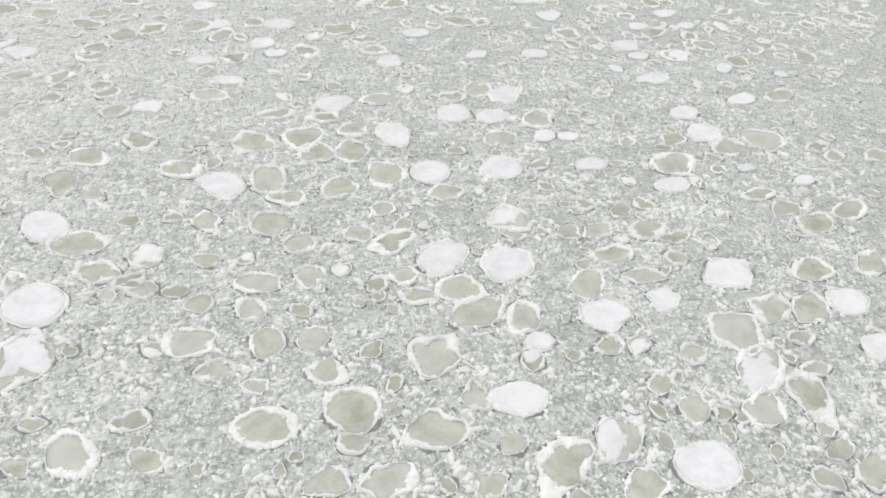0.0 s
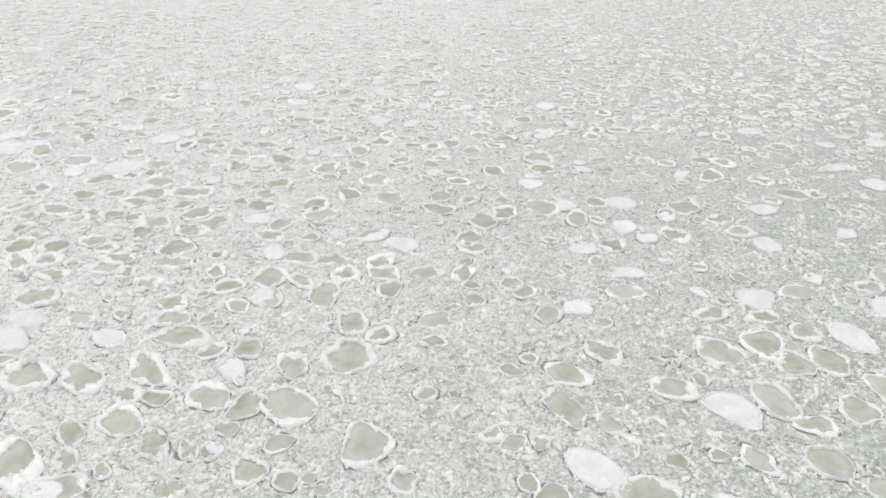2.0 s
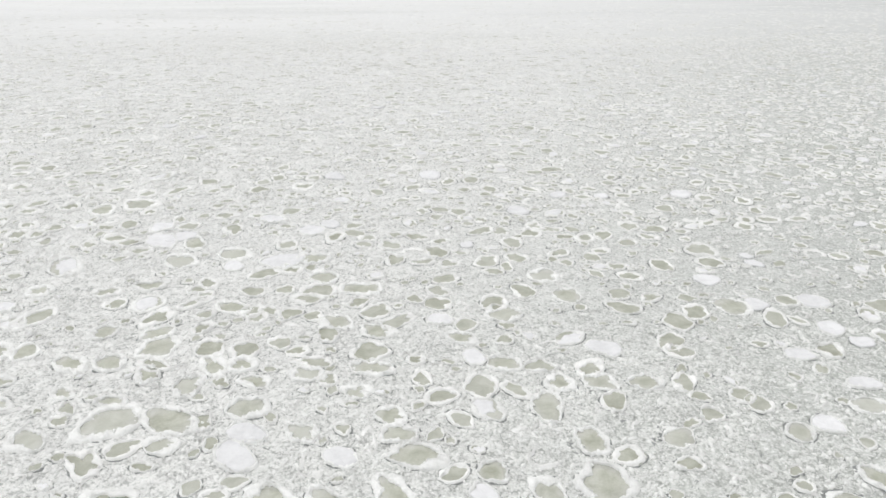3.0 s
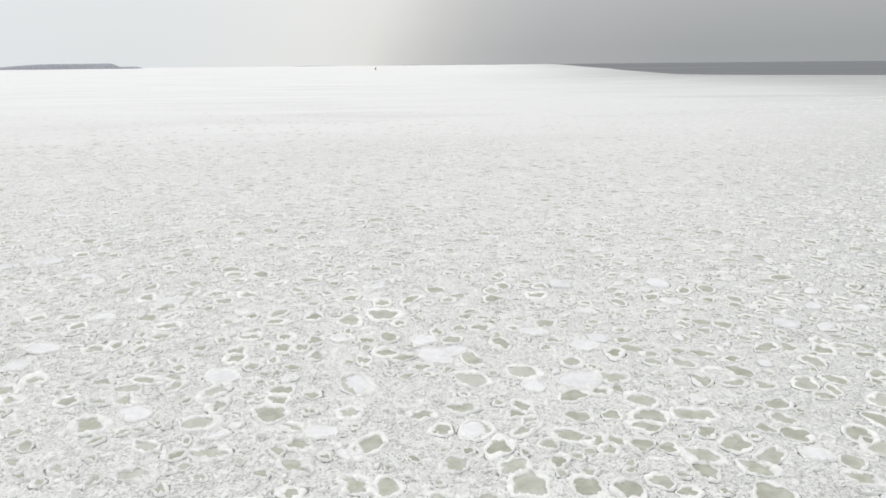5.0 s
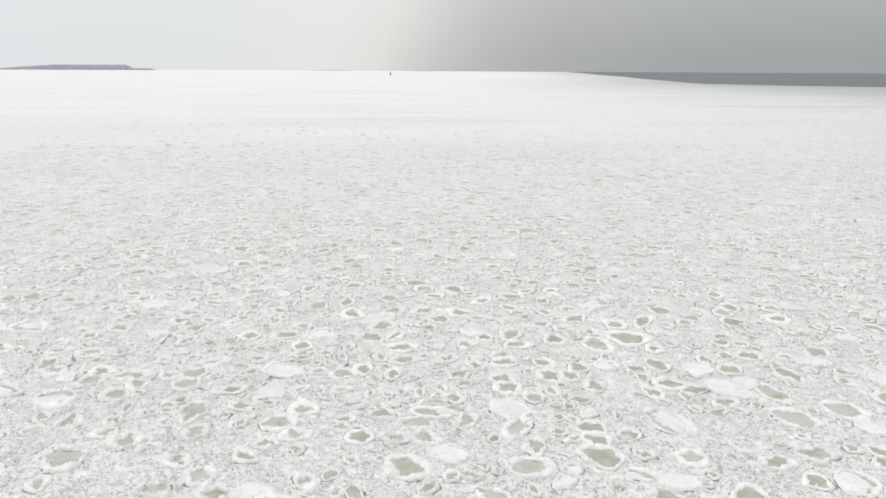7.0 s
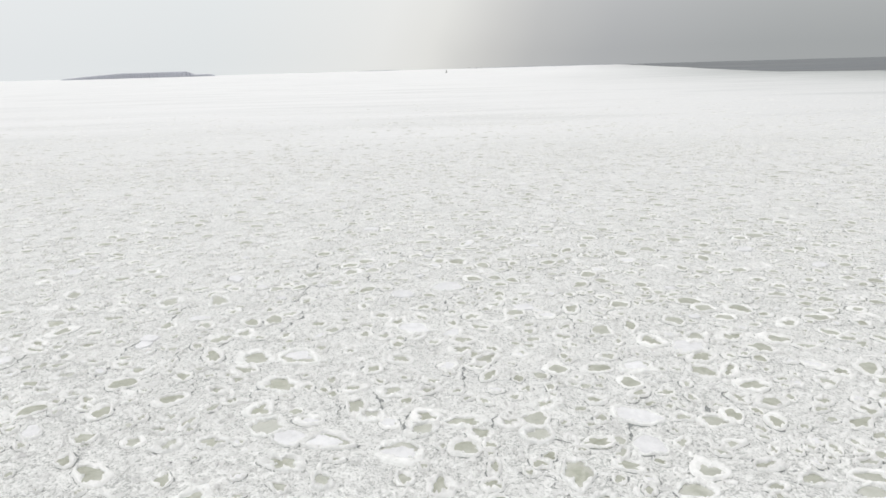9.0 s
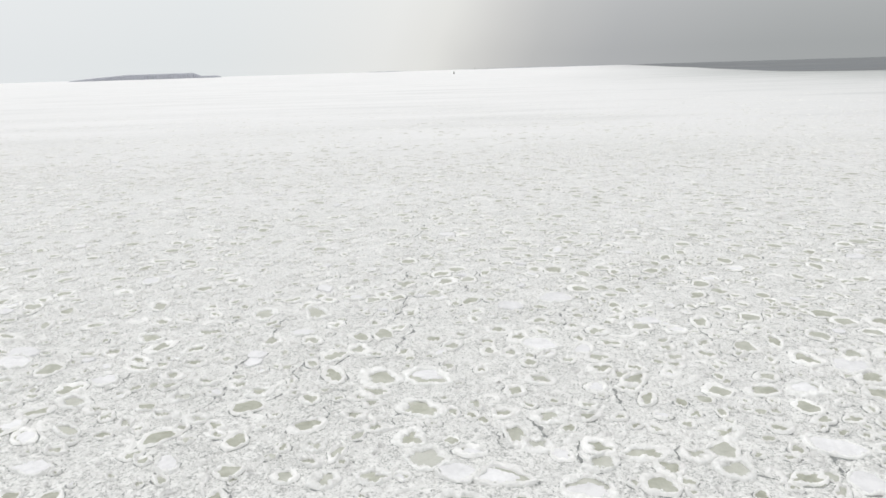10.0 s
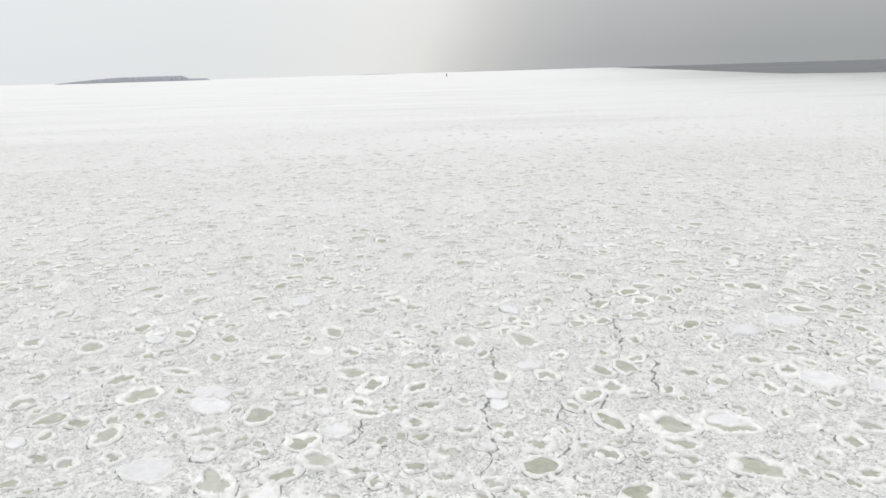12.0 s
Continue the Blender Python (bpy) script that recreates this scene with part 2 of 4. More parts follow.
SNOW = snow_material("fresh_snow", (0.69, 0.69, 0.70), (0.82, 0.82, 0.83), 7.0)
RIM = snow_material("rim_snow", (0.78, 0.785, 0.765), (0.92, 0.923, 0.91), 19.0, False, 4.5)
RIM_MANY = snow_material("rim_snow_many", (0.78, 0.785, 0.765), (0.92, 0.918, 0.905), 19.0, True, 4.5)
SNOW_MANY = snow_material("snow_many", (0.69, 0.69, 0.70), (0.82, 0.82, 0.83), 7.0, True)
SLAB = slab_material("grey_ice")
SLAB_MANY = slab_material("grey_ice_many", True)
SLUSH = slush_material()
GAP = plain_material("wet_slush", (0.22, 0.23, 0.225), 0.4, 0.4, 6.0, 0.25)
LUMP = snow_material("slush_lumps", (0.76, 0.77, 0.745), (0.91, 0.912, 0.895), 30.0, True)
WATER = water_material()
# distance haze over trees and far shore, painted as a pale grey-blue
FOREST = plain_material("hazed_forest", (0.49, 0.50, 0.55), 0.9, 0.1, 0.004, 0.05)
SHORE = plain_material("snowy_shore", (0.78, 0.79, 0.80), 0.8, 0.2, 0.05, 0.05)
PAINT = plain_material("weathered_paint", (0.16, 0.15, 0.14), 0.6, 0.3, 3.0, 0.2)


# ---------------------------------------------------------------- the surface
def swell(x, y):
    """Height of the long low waves under the ice."""
    x, y = np.asarray(x, float), np.asarray(y, float)
    fade = np.clip((165 - y) / 40, 0, 1) * np.clip((x + 138) / 20, 0, 1) * np.clip((68 - x) / 20, 0, 1) * np.clip((y + 8) / 8, 0, 1)
    return fade * (0.045 * np.sin(0.30 * y - 0.09 * x + 0.8) + 0.025 * np.sin(0.17 * y + 0.06 * x))


def mesh_of(name, verts, faces, mat, smooth=True):
    me = bpy.data.meshes.new(name)
    me.from_pydata(verts, [], faces)
    me.materials.append(mat)
    if smooth:
        me.polygons.foreach_set("use_smooth", [True] * len(me.polygons))
    me.update()
    return me


def ice_edge(y):
    """Where the pack ends against the open water in the east."""
    near = max(0.0, 570 - y)
    reach = 219 + 0.225 * max(0.0, y - 570) + 0.25 * near + 0.006 * near * near
    return min(4980.0, reach + 12 * noise.noise((0, y * 0.011, 3)) + 10 * noise.noise((0, y * 0.05, 7)))


def build_ice_field():
    xs = [-4990, -3000, -1800, -1000, -600, -380, -240, -180] + list(range(-140, 71)) + [90, 120, 150]
    ys = [-4990, -2500, -1200, -600, -300, -150, -70, -30] + list(range(-10, 171)) + [185, 205, 230, 260, 300, 340, 380, 410, 440, 470, 500, 530, 560,
         590, 620, 660, 700, 760, 820, 900, 1000, 1150, 1350, 1600, 1900, 2300, 2800, 3400, 4100, 4990]
    verts, faces, n = [], [], len(xs) + 2
    for y in ys:
        z = swell(xs, [y] * len(xs))
        verts += [(x, y, float(h)) for x, h in zip(xs, z)]
        e = ice_edge(y)
        verts += [(e, y, 0.0), (e + 0.3, y, -0.3)]
    for j in range(len(ys) - 1):
        for i in range(n - 1):
            a = j * n + i
            faces.append((a, a + 1, a + n + 1, a + n))
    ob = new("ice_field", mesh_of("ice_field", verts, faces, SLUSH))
    tagged(ob, "grey-green sheet of frozen slush between ice floes", "sea ice", kind="structure")
    sea = new("water", mesh_of("water", [(100, -4990, -0.2), (4990, -4990, -0.2), (4990, 4990, -0.2), (100, 4990, -0.2)], [(0, 1, 2, 3)], WATER))
    tagged(sea, "dark grey open sea beyond the ice edge", "sea", kind="structure")


build_ice_field()


# ---------------------------------------------------------------- ice floes
def wave(theta, seed, freq, amount):
    return amount * noise.noise((math.cos(theta) * freq + seed * 7.13, math.sin(theta) * freq - seed * 3.7, seed * 1.91))


def lump(verts, faces, x, y, z, size, rnd):
    """Adds one small angular lump."""
    k, long, turn = len(verts), rnd.uniform(0.8, 1.9), rnd.uniform(0, math.pi)
    c, s = math.cos(turn), math.sin(turn)
    for part_r, part_z in ((1.0, -0.5), (0.75, 0.55)):
        for q in range(5):
            a = q * 1.2566 + rnd.uniform(-0.3, 0.3)
            r = size * part_r * rnd.uniform(0.75, 1.2)
            u, v = r * long * math.cos(a), r * math.sin(a)
            verts.append((x + u * c - v * s, y + u * s + v * c, z + size * part_z * rnd.uniform(0.7, 1.2)))
    verts.append((x, y, z + size * rnd.uniform(0.6, 1.0)))
    for q in range(5):
        p = (q + 1) % 5
        faces += [(k + q, k + p, k + 5 + p), (k + q, k + 5 + p, k + 5 + q), (k + 5 + q, k + 5 + p, k + 10)]


def heaped(x, y=10.0):
    """How thickly slush is heaped on the rims: thin in the wet east, thick in the west."""
    return min(1.0, max(0.0, (-x - 3 + 0.4 * (y - 10)) / 40))


class Floe:
    """Outline and rim of one floe: half axes, turn, and how much of it the snow covers."""

    def __init__(self, a, b, turn, kind, seed, steps, heap=0.0, lower=1.0, rough=1.0):
        self.a, self.b, self.turn, self.kind, self.seed, self.steps = a, b, radians(turn), kind, seed, steps
        rnd = random.Random(seed)
        self.lean, self.shift = rnd.uniform(0, 6.283), rnd.random()
        self.high = (rnd.uniform(0.045, 0.085) + 0.045 * heap) * lower * (0.7 if kind == "G" else 1.0)
        self.size, self.heap = math.sqrt(a * b), heap
        self.angles = [2 * math.pi * i / steps for i in range(steps)]
        self.round = self.outline(rnd, rough)
        self.wide = []
        thick = rnd.uniform(0.10, 0.20) + 0.22 * heap
        for t in self.angles:
            w = thick * (1 + wave(t, seed + 9, 1.1, 2.2 - 1.0 * heap) + wave(t, seed + 4, 3.5, 0.45 - 0.25 * heap))
            w *= min(1.25, 0.38 / self.size + 0.36)
            if kind == "G":
                w *= 0.62
            if kind == "W":
                w = 0.45 * w + 0.03
            self.wide.append(min(0.88, max(0.035 + 0.085 * heap, w)))

    def outline(self, rnd, rough):
        """Blunt-cornered polygon, worn by its neighbours."""
        count = rnd.randint(5, 8)
        sides = [(2 * math.pi * (k + rnd.uniform(-0.34, 0.34)) / count, rnd.uniform(1.0 - 0.17 * rough, 1.03)) for k in range(count)]
        radii = []
        for t in self.angles:
            near = sum((max(0.0, math.cos(t - turn)) / far) ** 7 for turn, far in sides) ** (-1 / 7)
            radii.append(min(1.3, near) * (1 + wave(t, self.seed, 1.2, 0.16 * rough) + wave(t, self.seed + 80, 7.0, 0.05)))
        mean = sum(radii) / len(radii)
        return [r / mean for r in radii]

    def at(self, i, part, z, out=0.0):
        """A point at a share of the radius towards step i."""
        t = self.angles[i]
        r = self.round[i] * part
        x, y = (self.a * r + out) * math.cos(t), (self.b * r + out) * math.sin(t)
        c, s = math.cos(self.turn), math.sin(self.turn)
        return (x * c - y * s, x * s + y * c, z)

    def slab(self):
        n = self.steps
        verts = [self.at(i, 0.96, -0.04) for i in range(n)] + [self.at(i, 0.94, 0.012) for i in range(n)] + [self.at(i, 0.5, 0.008) for i in range(n)]
        faces = [tuple(range(2 * n, 3 * n))]
        for i in range(n):
            j = (i + 1) % n
            faces += [(i, j, n + j, n + i), (n + i, n + j, 2 * n + j, 2 * n + i)]
        return verts, faces

    def disc(self):
        return [self.at(i, 0.95, 0.012) for i in range(self.steps)], [tuple(range(self.steps))]

    def rim(self, rows=6):
        n, verts, faces = self.steps, [], []
        profile = {
            6: ((-0.14, -0.03), (0.0, 0.62), (0.28, 1.0), (0.66, 0.90), (0.93, 0.62), (1.0, 0.0)),
            4: ((-0.03, -0.03), (0.22, 0.85), (0.70, 0.90), (1.0, 0.0)),
            3: ((0, -0.03), (0.45, 1.0), (1.0, 0.0)),
        }[rows]
        for k, (across, up) in enumerate(profile):
            for i in range(n):
                t, w = self.angles[i], self.wide[i]
                h = self.high * (0.60 + wave(t, self.seed + 31, 2.2, 0.6) + wave(t, self.seed + 77 + k, 8.0, 0.9)) * min(1.0, w / 0.10 * self.size / 0.5 + 0.15)
                jag = 0.0
                if 0 < k < len(profile) - 1:
                    jag = wave(t, self.seed + 13 * k, 10.0, 0.28)
                elif k == 0:
                    jag = wave(t, self.seed + 3, 5.0, 0.55 + 0.3 * self.heap) * 0.12 / max(0.12, w)
                elif k == len(profile) - 1:
                    jag = wave(t, self.seed + 5, 5.0, 0.09)
                part = 1.0 - w * min(1.15, max(-0.7, across + jag))
                z = 0.012 + max(0.006, h) * up if k < len(profile) - 1 else 0.005
                if self.kind == "A":
                    fade = min(1.0, max(0.0, 3.0 * (math.cos(t - self.lean) - self.shift * 1.4 + 0.9)))
                    z = z * fade - 0.02 * (1 - fade)
                verts.append(self.at(i, part, -0.03 if k == 0 else z))
        for k in range(len(profile) - 1):
            for i in range(n):
                j = (i + 1) % n
                if self.kind == "A" and math.cos(self.angles[i] - self.lean) < self.shift * 1.4 - 1.05:
                    continue
                faces.append((k * n + i, k * n + j, (k + 1) * n + j, (k + 1) * n + i))
        return verts, faces

    def crumbs(self, count, verts, faces):
        """Lumps of frozen slush heaped along the rim."""
        rnd = random.Random(self.seed + 4000)
        verts, faces = list(verts), list(faces)
        for _ in range(count):
            i = rnd.randrange(self.steps)
            w = self.wide[i]
            if w < 0.08 and rnd.random() < 0.7:
                continue
            share = 1.13 - (w + 0.15) * rnd.random()
            x, y, _z = self.at(i, share, 0)
            size = rnd.uniform(0.013, 0.042) * min(1.2, 0.6 + self.size)
            lift = 0.6 * self.high * rnd.random() * min(1.0, w / 0.15) if share < 0.98 else 0.0
            lump(verts, faces, x, y, lift, size, rnd)
        return verts, faces

    def cover(self, rings=5, share=1.0):
        """A whole cover of snow, low in the middle and lumpy at its edge."""
        n, verts, faces = self.steps, [], []
        for k in range(rings):
            part = (1.0, 0.975, 0.86, 0.6, 0.3)[k] if rings == 5 else (1.0, 0.95, 0.6)[k]
            for i in range(n):
                t = self.angles[i]
                lump = wave(t, self.seed + 60 + k, 7.0 * part, 0.020) + wave(t, self.seed + 90, 2.0, 0.015) * part
                z = (-0.03, 0.035, 0.052, 0.040, 0.034)[k] + (lump if k else 0.0)
                verts.append(self.at(i, part * share, max(-0.03, z) if k == 0 else max(0.016, z)))
        verts.append((0, 0, 0.034))
        for k in range(rings - 1):
            for i in range(n):
                j = (i + 1) % n
                faces.append((k * n + i, k * n + j, (k + 1) * n + j, (k + 1) * n + i))
        last = (rings - 1) * n
        faces += [(last + i, last + (i + 1) % n, rings * n) for i in range(n)]
        return verts, faces

    def drift(self):
        """Thin snow blown over one side of the slab, open on the other."""
        n, verts, faces = self.steps, [], []
        for share, z in ((1.0, 0.010), (0.93, 0.026), (0.55, 0.034)):
            for i in range(n):
                t = self.angles[i]
                side = math.cos(t - self.lean)
                reach = 0.95 - (0.95 - 0.25 - 0.4 * self.shift) * min(1.0, max(0.0, 0.35 - 1.3 * side)) ** 0.8
                reach = min(0.95, reach * (1 + wave(t, self.seed + 17, 1.8, 0.5) + wave(t, self.seed + 18, 6.0, 0.22)))
                verts.append(self.at(i, reach * share, z + (wave(t, self.seed + 21, 4.0, 0.012) if share < 1 else 0.0)))
        verts.append((0.0, 0.0, 0.034))
        for k in range(2):
            for i in range(n):
                j = (i + 1) % n
                faces.append((k * n + i, k * n + j, (k + 1) * n + j, (k + 1) * n + i))
        faces += [(2 * n + i, 2 * n + (i + 1) % n, 3 * n) for i in range(n)]
        return verts, faces

    def gap(self, wider, least):
        """The wet seam round the floe, open on some sides and closed on others."""
        n, verts, faces = self.steps, [], []
        for i in range(n):
            t = self.angles[i]
            w = wider * max(0.0, least + wave(t, self.seed + 200, 1.6, 0.11) + wave(t, self.seed + 210, 6.0, 0.055))
            verts += [self.at(i, 0.985, 0.004), self.at(i, 1.0, 0.004, 0.002 + w)]
        for i in range(n):
            j = (i + 1) % n
            faces.append((2 * i, 2 * i + 1, 2 * j + 1, 2 * j))
        return verts, faces


def part(name, data, mat, parent, label=""):
    ob = new(name, mesh_of(name, *data, mat))
    ob.parent = parent
    if label:
        tagged(ob, label)
    return ob


KINDS = {
    "R": ("grey ice floe with a white rim", "ringed floes"),
    "G": ("grey ice floe with a thin rim", "thin-rimmed floes"),
    "P": ("ice floe half covered by snow", "half-covered floes"),
    "W": ("white snow-covered ice floe", "snow-covered floes"),
}
TAKEN = []
REST = []


def pancake(x, y, a, b, turn, kind):
    """One floe as a thing of its own, with its slab, rim or snow cover and wet seam."""
    seed = len(TAKEN) + 1
    TAKEN.append((x, y, max(a, b)))
    floe = Floe(a, b, turn, kind, seed, 52 if a > 0.45 else 40, heaped(x, y), 1.0, 0.6 if kind == "W" else 1.0)
    label, group = KINDS[kind]
    size = "small " if floe.size < 0.36 else "large " if floe.size > 0.62 else ""
    where = " amid white frosted slush" if heaped(x, y) > 0.5 else " amid wet grey-green slush"
    base = tagged(new("ice_floe"), size + label + where, "ice floe", group)
    part("slab", floe.slab(), SLAB, base)
    if kind == "W":
        part("snow_cover", floe.cover(share=0.95), SNOW, base, "clean white snow")
        part("rim", floe.crumbs(int(60 * floe.size + 10), *floe.rim()), RIM, base, "narrow lumpy rim of frozen slush")
    else:
        part("rim", floe.crumbs(int(84 * floe.size + 18), *floe.rim()), RIM, base, "lumpy white rim of frozen slush")
        if kind == "P":
            part("snow_cover", floe.drift(), SNOW, base, "thin snow over part of the slab")
    part("wet_seam", floe.gap(1.0, 0.008 - 0.012 * floe.heap), GAP, base, "dark wet seam of slush")
    h, e = float(swell(x, y)), 0.5
    dx, dy = (float(swell(x + e, y)) - h) / e, (float(swell(x, y + e)) - h) / e
    base.matrix_world = Matrix.Translation((x, y, h)) @ Euler((math.atan(dy), -math.atan(dx), 0)).to_matrix().to_4x4()


def floe(x, y, a, b, turn, kind):
    """A floe further off, which joins the field of many."""
    TAKEN.append((x, y, max(a, b)))
    REST.append((x, y, a, b, turn, kind))


pancake(8.41, 4.32, 0.43, 0.24, 38, "R")
pancake(4.68, 4.71, 0.40, 0.25, 176, "G")
pancake(5.82, 4.88, 0.56, 0.43, 8, "W")
pancake(2.45, 5.19, 0.26, 0.20, 178, "R")
pancake(3.62, 5.34, 0.52, 0.42, 48, "R")
pancake(0.95, 5.54, 0.41, 0.32, 167, "R")
pancake(4.67, 5.59, 0.49, 0.37, 45, "P")
pancake(0.13, 5.67, 0.32, 0.27, 155, "R")
pancake(7.36, 5.70, 0.44, 0.32, 37, "R")
pancake(3.00, 5.82, 0.23, 0.20, 15, "G")
pancake(8.35, 5.83, 0.54, 0.37, 78, "R")
pancake(6.18, 5.91, 0.32, 0.25, 30, "G")
pancake(-1.73, 6.24, 0.14, 0.11, 119, "G")
pancake(1.84, 6.29, 0.53, 0.36, 172, "R")
pancake(5.86, 6.51, 0.28, 0.20, 37, "G")
pancake(-2.46, 6.53, 0.29, 0.21, 149, "G")
pancake(7.84, 6.56, 0.64, 0.41, 40, "P")
pancake(10.38, 6.61, 0.46, 0.26, 41, "W")
pancake(3.35, 6.63, 0.50, 0.36, 178, "W")
pancake(-4.26, 6.75, 0.24, 0.15, 135, "G")
pancake(-3.55, 6.81, 0.50, 0.33, 122, "R")
pancake(-0.80, 6.82, 0.51, 0.40, 156, "R")
pancake(2.63, 6.83, 0.31, 0.24, 68, "R")
pancake(0.62, 6.96, 0.49, 0.46, 131, "R")
pancake(6.78, 7.06, 0.28, 0.24, 25, "R")
pancake(7.86, 7.44, 0.58, 0.50, 13, "R")
pancake(5.91, 7.47, 0.27, 0.20, 26, "P")
pancake(5.36, 7.53, 0.29, 0.23, 31, "R")
pancake(-0.92, 7.69, 0.24, 0.16, 162, "G")
pancake(0.24, 7.74, 0.37, 0.27, 165, "R")
pancake(9.82, 7.78, 0.50, 0.35, 35, "R")
pancake(4.11, 7.82, 0.30, 0.22, 2, "W")
pancake(10.66, 7.82, 0.50, 0.39, 23, "W")
pancake(2.11, 7.83, 0.51, 0.46, 67, "R")
pancake(8.97, 7.92, 0.48, 0.36, 22, "R")
pancake(-1.52, 8.17, 0.35, 0.22, 2, "R")
pancake(5.58, 8.31, 0.54, 0.41, 15, "W")
pancake(6.95, 8.49, 0.39, 0.28, 39, "W")
pancake(4.05, 8.52, 0.47, 0.33, 63, "R")
pancake(0.12, 8.62, 0.32, 0.29, 132, "G")
pancake(-0.67, 8.64, 0.39, 0.31, 105, "R")
pancake(3.19, 8.78, 0.55, 0.42, 179, "R")
pancake(10.61, 8.83, 0.50, 0.37, 16, "R")
pancake(12.09, 8.84, 0.53, 0.30, 41, "R")
pancake(-2.01, 8.92, 0.50, 0.35, 157, "R")
pancake(-4.73, 8.92, 0.70, 0.51, 100, "P")
pancake(8.69, 9.03, 0.58, 0.47, 20, "W")
pancake(5.64, 9.21, 0.50, 0.34, 55, "G")
pancake(6.88, 9.28, 0.41, 0.26, 0, "R")
pancake(2.17, 9.42, 0.38, 0.24, 172, "R")
pancake(3.00, 9.50, 0.48, 0.42, 9, "R")
pancake(-0.95, 9.57, 0.35, 0.27, 151, "R")
pancake(6.54, 10.02, 0.47, 0.31, 5, "R")
pancake(4.17, 10.06, 0.62, 0.53, 38, "W")
pancake(2.01, 10.08, 0.30, 0.28, 179, "R")
pancake(-0.84, 10.27, 0.46, 0.30, 167, "R")
pancake(-4.78, 10.27, 0.65, 0.52, 118, "W")
pancake(11.84, 10.34, 0.58, 0.34, 28, "R")
pancake(0.19, 10.37, 0.34, 0.30, 151, "R")
pancake(-3.56, 10.39, 0.21, 0.15, 128, "G")
pancake(-2.97, 10.45, 0.33, 0.24, 149, "R")
pancake(2.91, 10.50, 0.57, 0.53, 41, "W")
pancake(7.70, 10.72, 0.47, 0.34, 22, "R")
pancake(6.57, 10.87, 0.38, 0.26, 7, "R")
pancake(-3.81, 11.07, 0.45, 0.32, 150, "R")
pancake(-1.83, 11.15, 0.30, 0.22, 154, "G")
pancake(0.03, 11.40, 0.36, 0.33, 135, "R")
pancake(-3.00, 11.48, 0.44, 0.33, 122, "P")
pancake(1.30, 11.59, 0.32, 0.30, 160, "R")
pancake(4.72, 11.66, 0.51, 0.49, 158, "P")
pancake(-4.38, 12.06, 0.60, 0.41, 168, "R")
pancake(-0.55, 12.19, 0.47, 0.42, 129, "R")
pancake(9.20, 12.42, 0.49, 0.33, 14, "W")
pancake(-1.88, 12.48, 0.36, 0.30, 130, "R")
pancake(-5.08, 12.75, 0.63, 0.43, 130, "W")
pancake(3.53, 12.88, 0.44, 0.33, 179, "R")
pancake(-0.12, 13.14, 0.45, 0.29, 146, "R")
pancake(9.73, 13.34, 0.63, 0.54, 27, "R")
pancake(1.07, 13.45, 0.45, 0.42, 90, "R")
pancake(7.56, 13.64, 0.47, 0.29, 2, "W")
pancake(5.14, 13.76, 0.60, 0.51, 33, "W")
pancake(-4.34, 13.83, 0.33, 0.24, 123, "R")
pancake(3.35, 13.83, 0.54, 0.49, 43, "W")
pancake(2.24, 13.84, 0.61, 0.45, 79, "R")
pancake(-1.56, 13.88, 0.59, 0.49, 127, "W")
pancake(-0.50, 14.01, 0.62, 0.45, 95, "R")
pancake(13.01, 14.31, 0.66, 0.55, 1, "G")
pancake(-5.08, 14.39, 0.60, 0.34, 106, "G")
pancake(-2.57, 14.67, 0.51, 0.37, 158, "R")
pancake(11.47, 14.82, 0.60, 0.48, 35, "W")
pancake(1.55, 15.04, 0.50, 0.47, 79, "R")
pancake(0.67, 15.06, 0.49, 0.45, 162, "R")
pancake(5.56, 15.26, 0.46, 0.38, 32, "R")
pancake(-4.70, 15.48, 0.53, 0.38, 150, "G")
pancake(-0.91, 15.76, 0.55, 0.50, 138, "R")
pancake(2.76, 15.77, 0.65, 0.45, 101, "W")
pancake(0.37, 15.87, 0.58, 0.52, 158, "R")
pancake(11.52, 16.07, 0.52, 0.35, 29, "W")
pancake(1.71, 16.11, 0.42, 0.36, 174, "R")
pancake(-3.59, 16.14, 0.49, 0.38, 133, "R")
pancake(6.92, 16.16, 0.58, 0.41, 57, "R")
pancake(5.72, 16.49, 0.48, 0.41, 25, "W")
pancake(4.63, 16.75, 0.57, 0.48, 53, "W")
pancake(1.34, 17.69, 0.56, 0.46, 173, "W")
pancake(6.44, 17.74, 0.61, 0.49, 50, "W")
pancake(2.69, 17.84, 0.54, 0.35, 176, "G")
pancake(-3.57, 17.94, 0.41, 0.33, 141, "W")
pancake(5.71, 18.16, 0.54, 0.42, 59, "R")
pancake(11.72, 18.43, 0.59, 0.37, 10, "W")
pancake(-2.02, 18.49, 0.54, 0.35, 173, "G")
pancake(-1.53, 19.36, 0.47, 0.31, 170, "W")
pancake(3.40, 20.35, 0.47, 0.41, 68, "W")
pancake(-2.39, 20.85, 0.42, 0.33, 162, "W")
pancake(11.94, 21.06, 0.61, 0.43, 32, "W")
pancake(-7.57, 21.88, 0.55, 0.40, 139, "W")
pancake(-0.51, 22.11, 0.44, 0.41, 140, "W")
pancake(0.08, 23.73, 0.54, 0.48, 171, "W")
pancake(-2.71, 23.75, 0.62, 0.54, 152, "G")
pancake(-8.73, 13.05, 0.32, 0.28, 90, "R")
pancake(-12.88, 13.49, 0.33, 0.23, 145, "R")
pancake(-6.44, 13.65, 0.29, 0.25, 14, "R")
pancake(-11.53, 13.73, 0.40, 0.30, 111, "R")
pancake(-14.86, 13.80, 0.54, 0.35, 161, "P")
pancake(-9.30, 14.10, 0.59, 0.49, 118, "R")
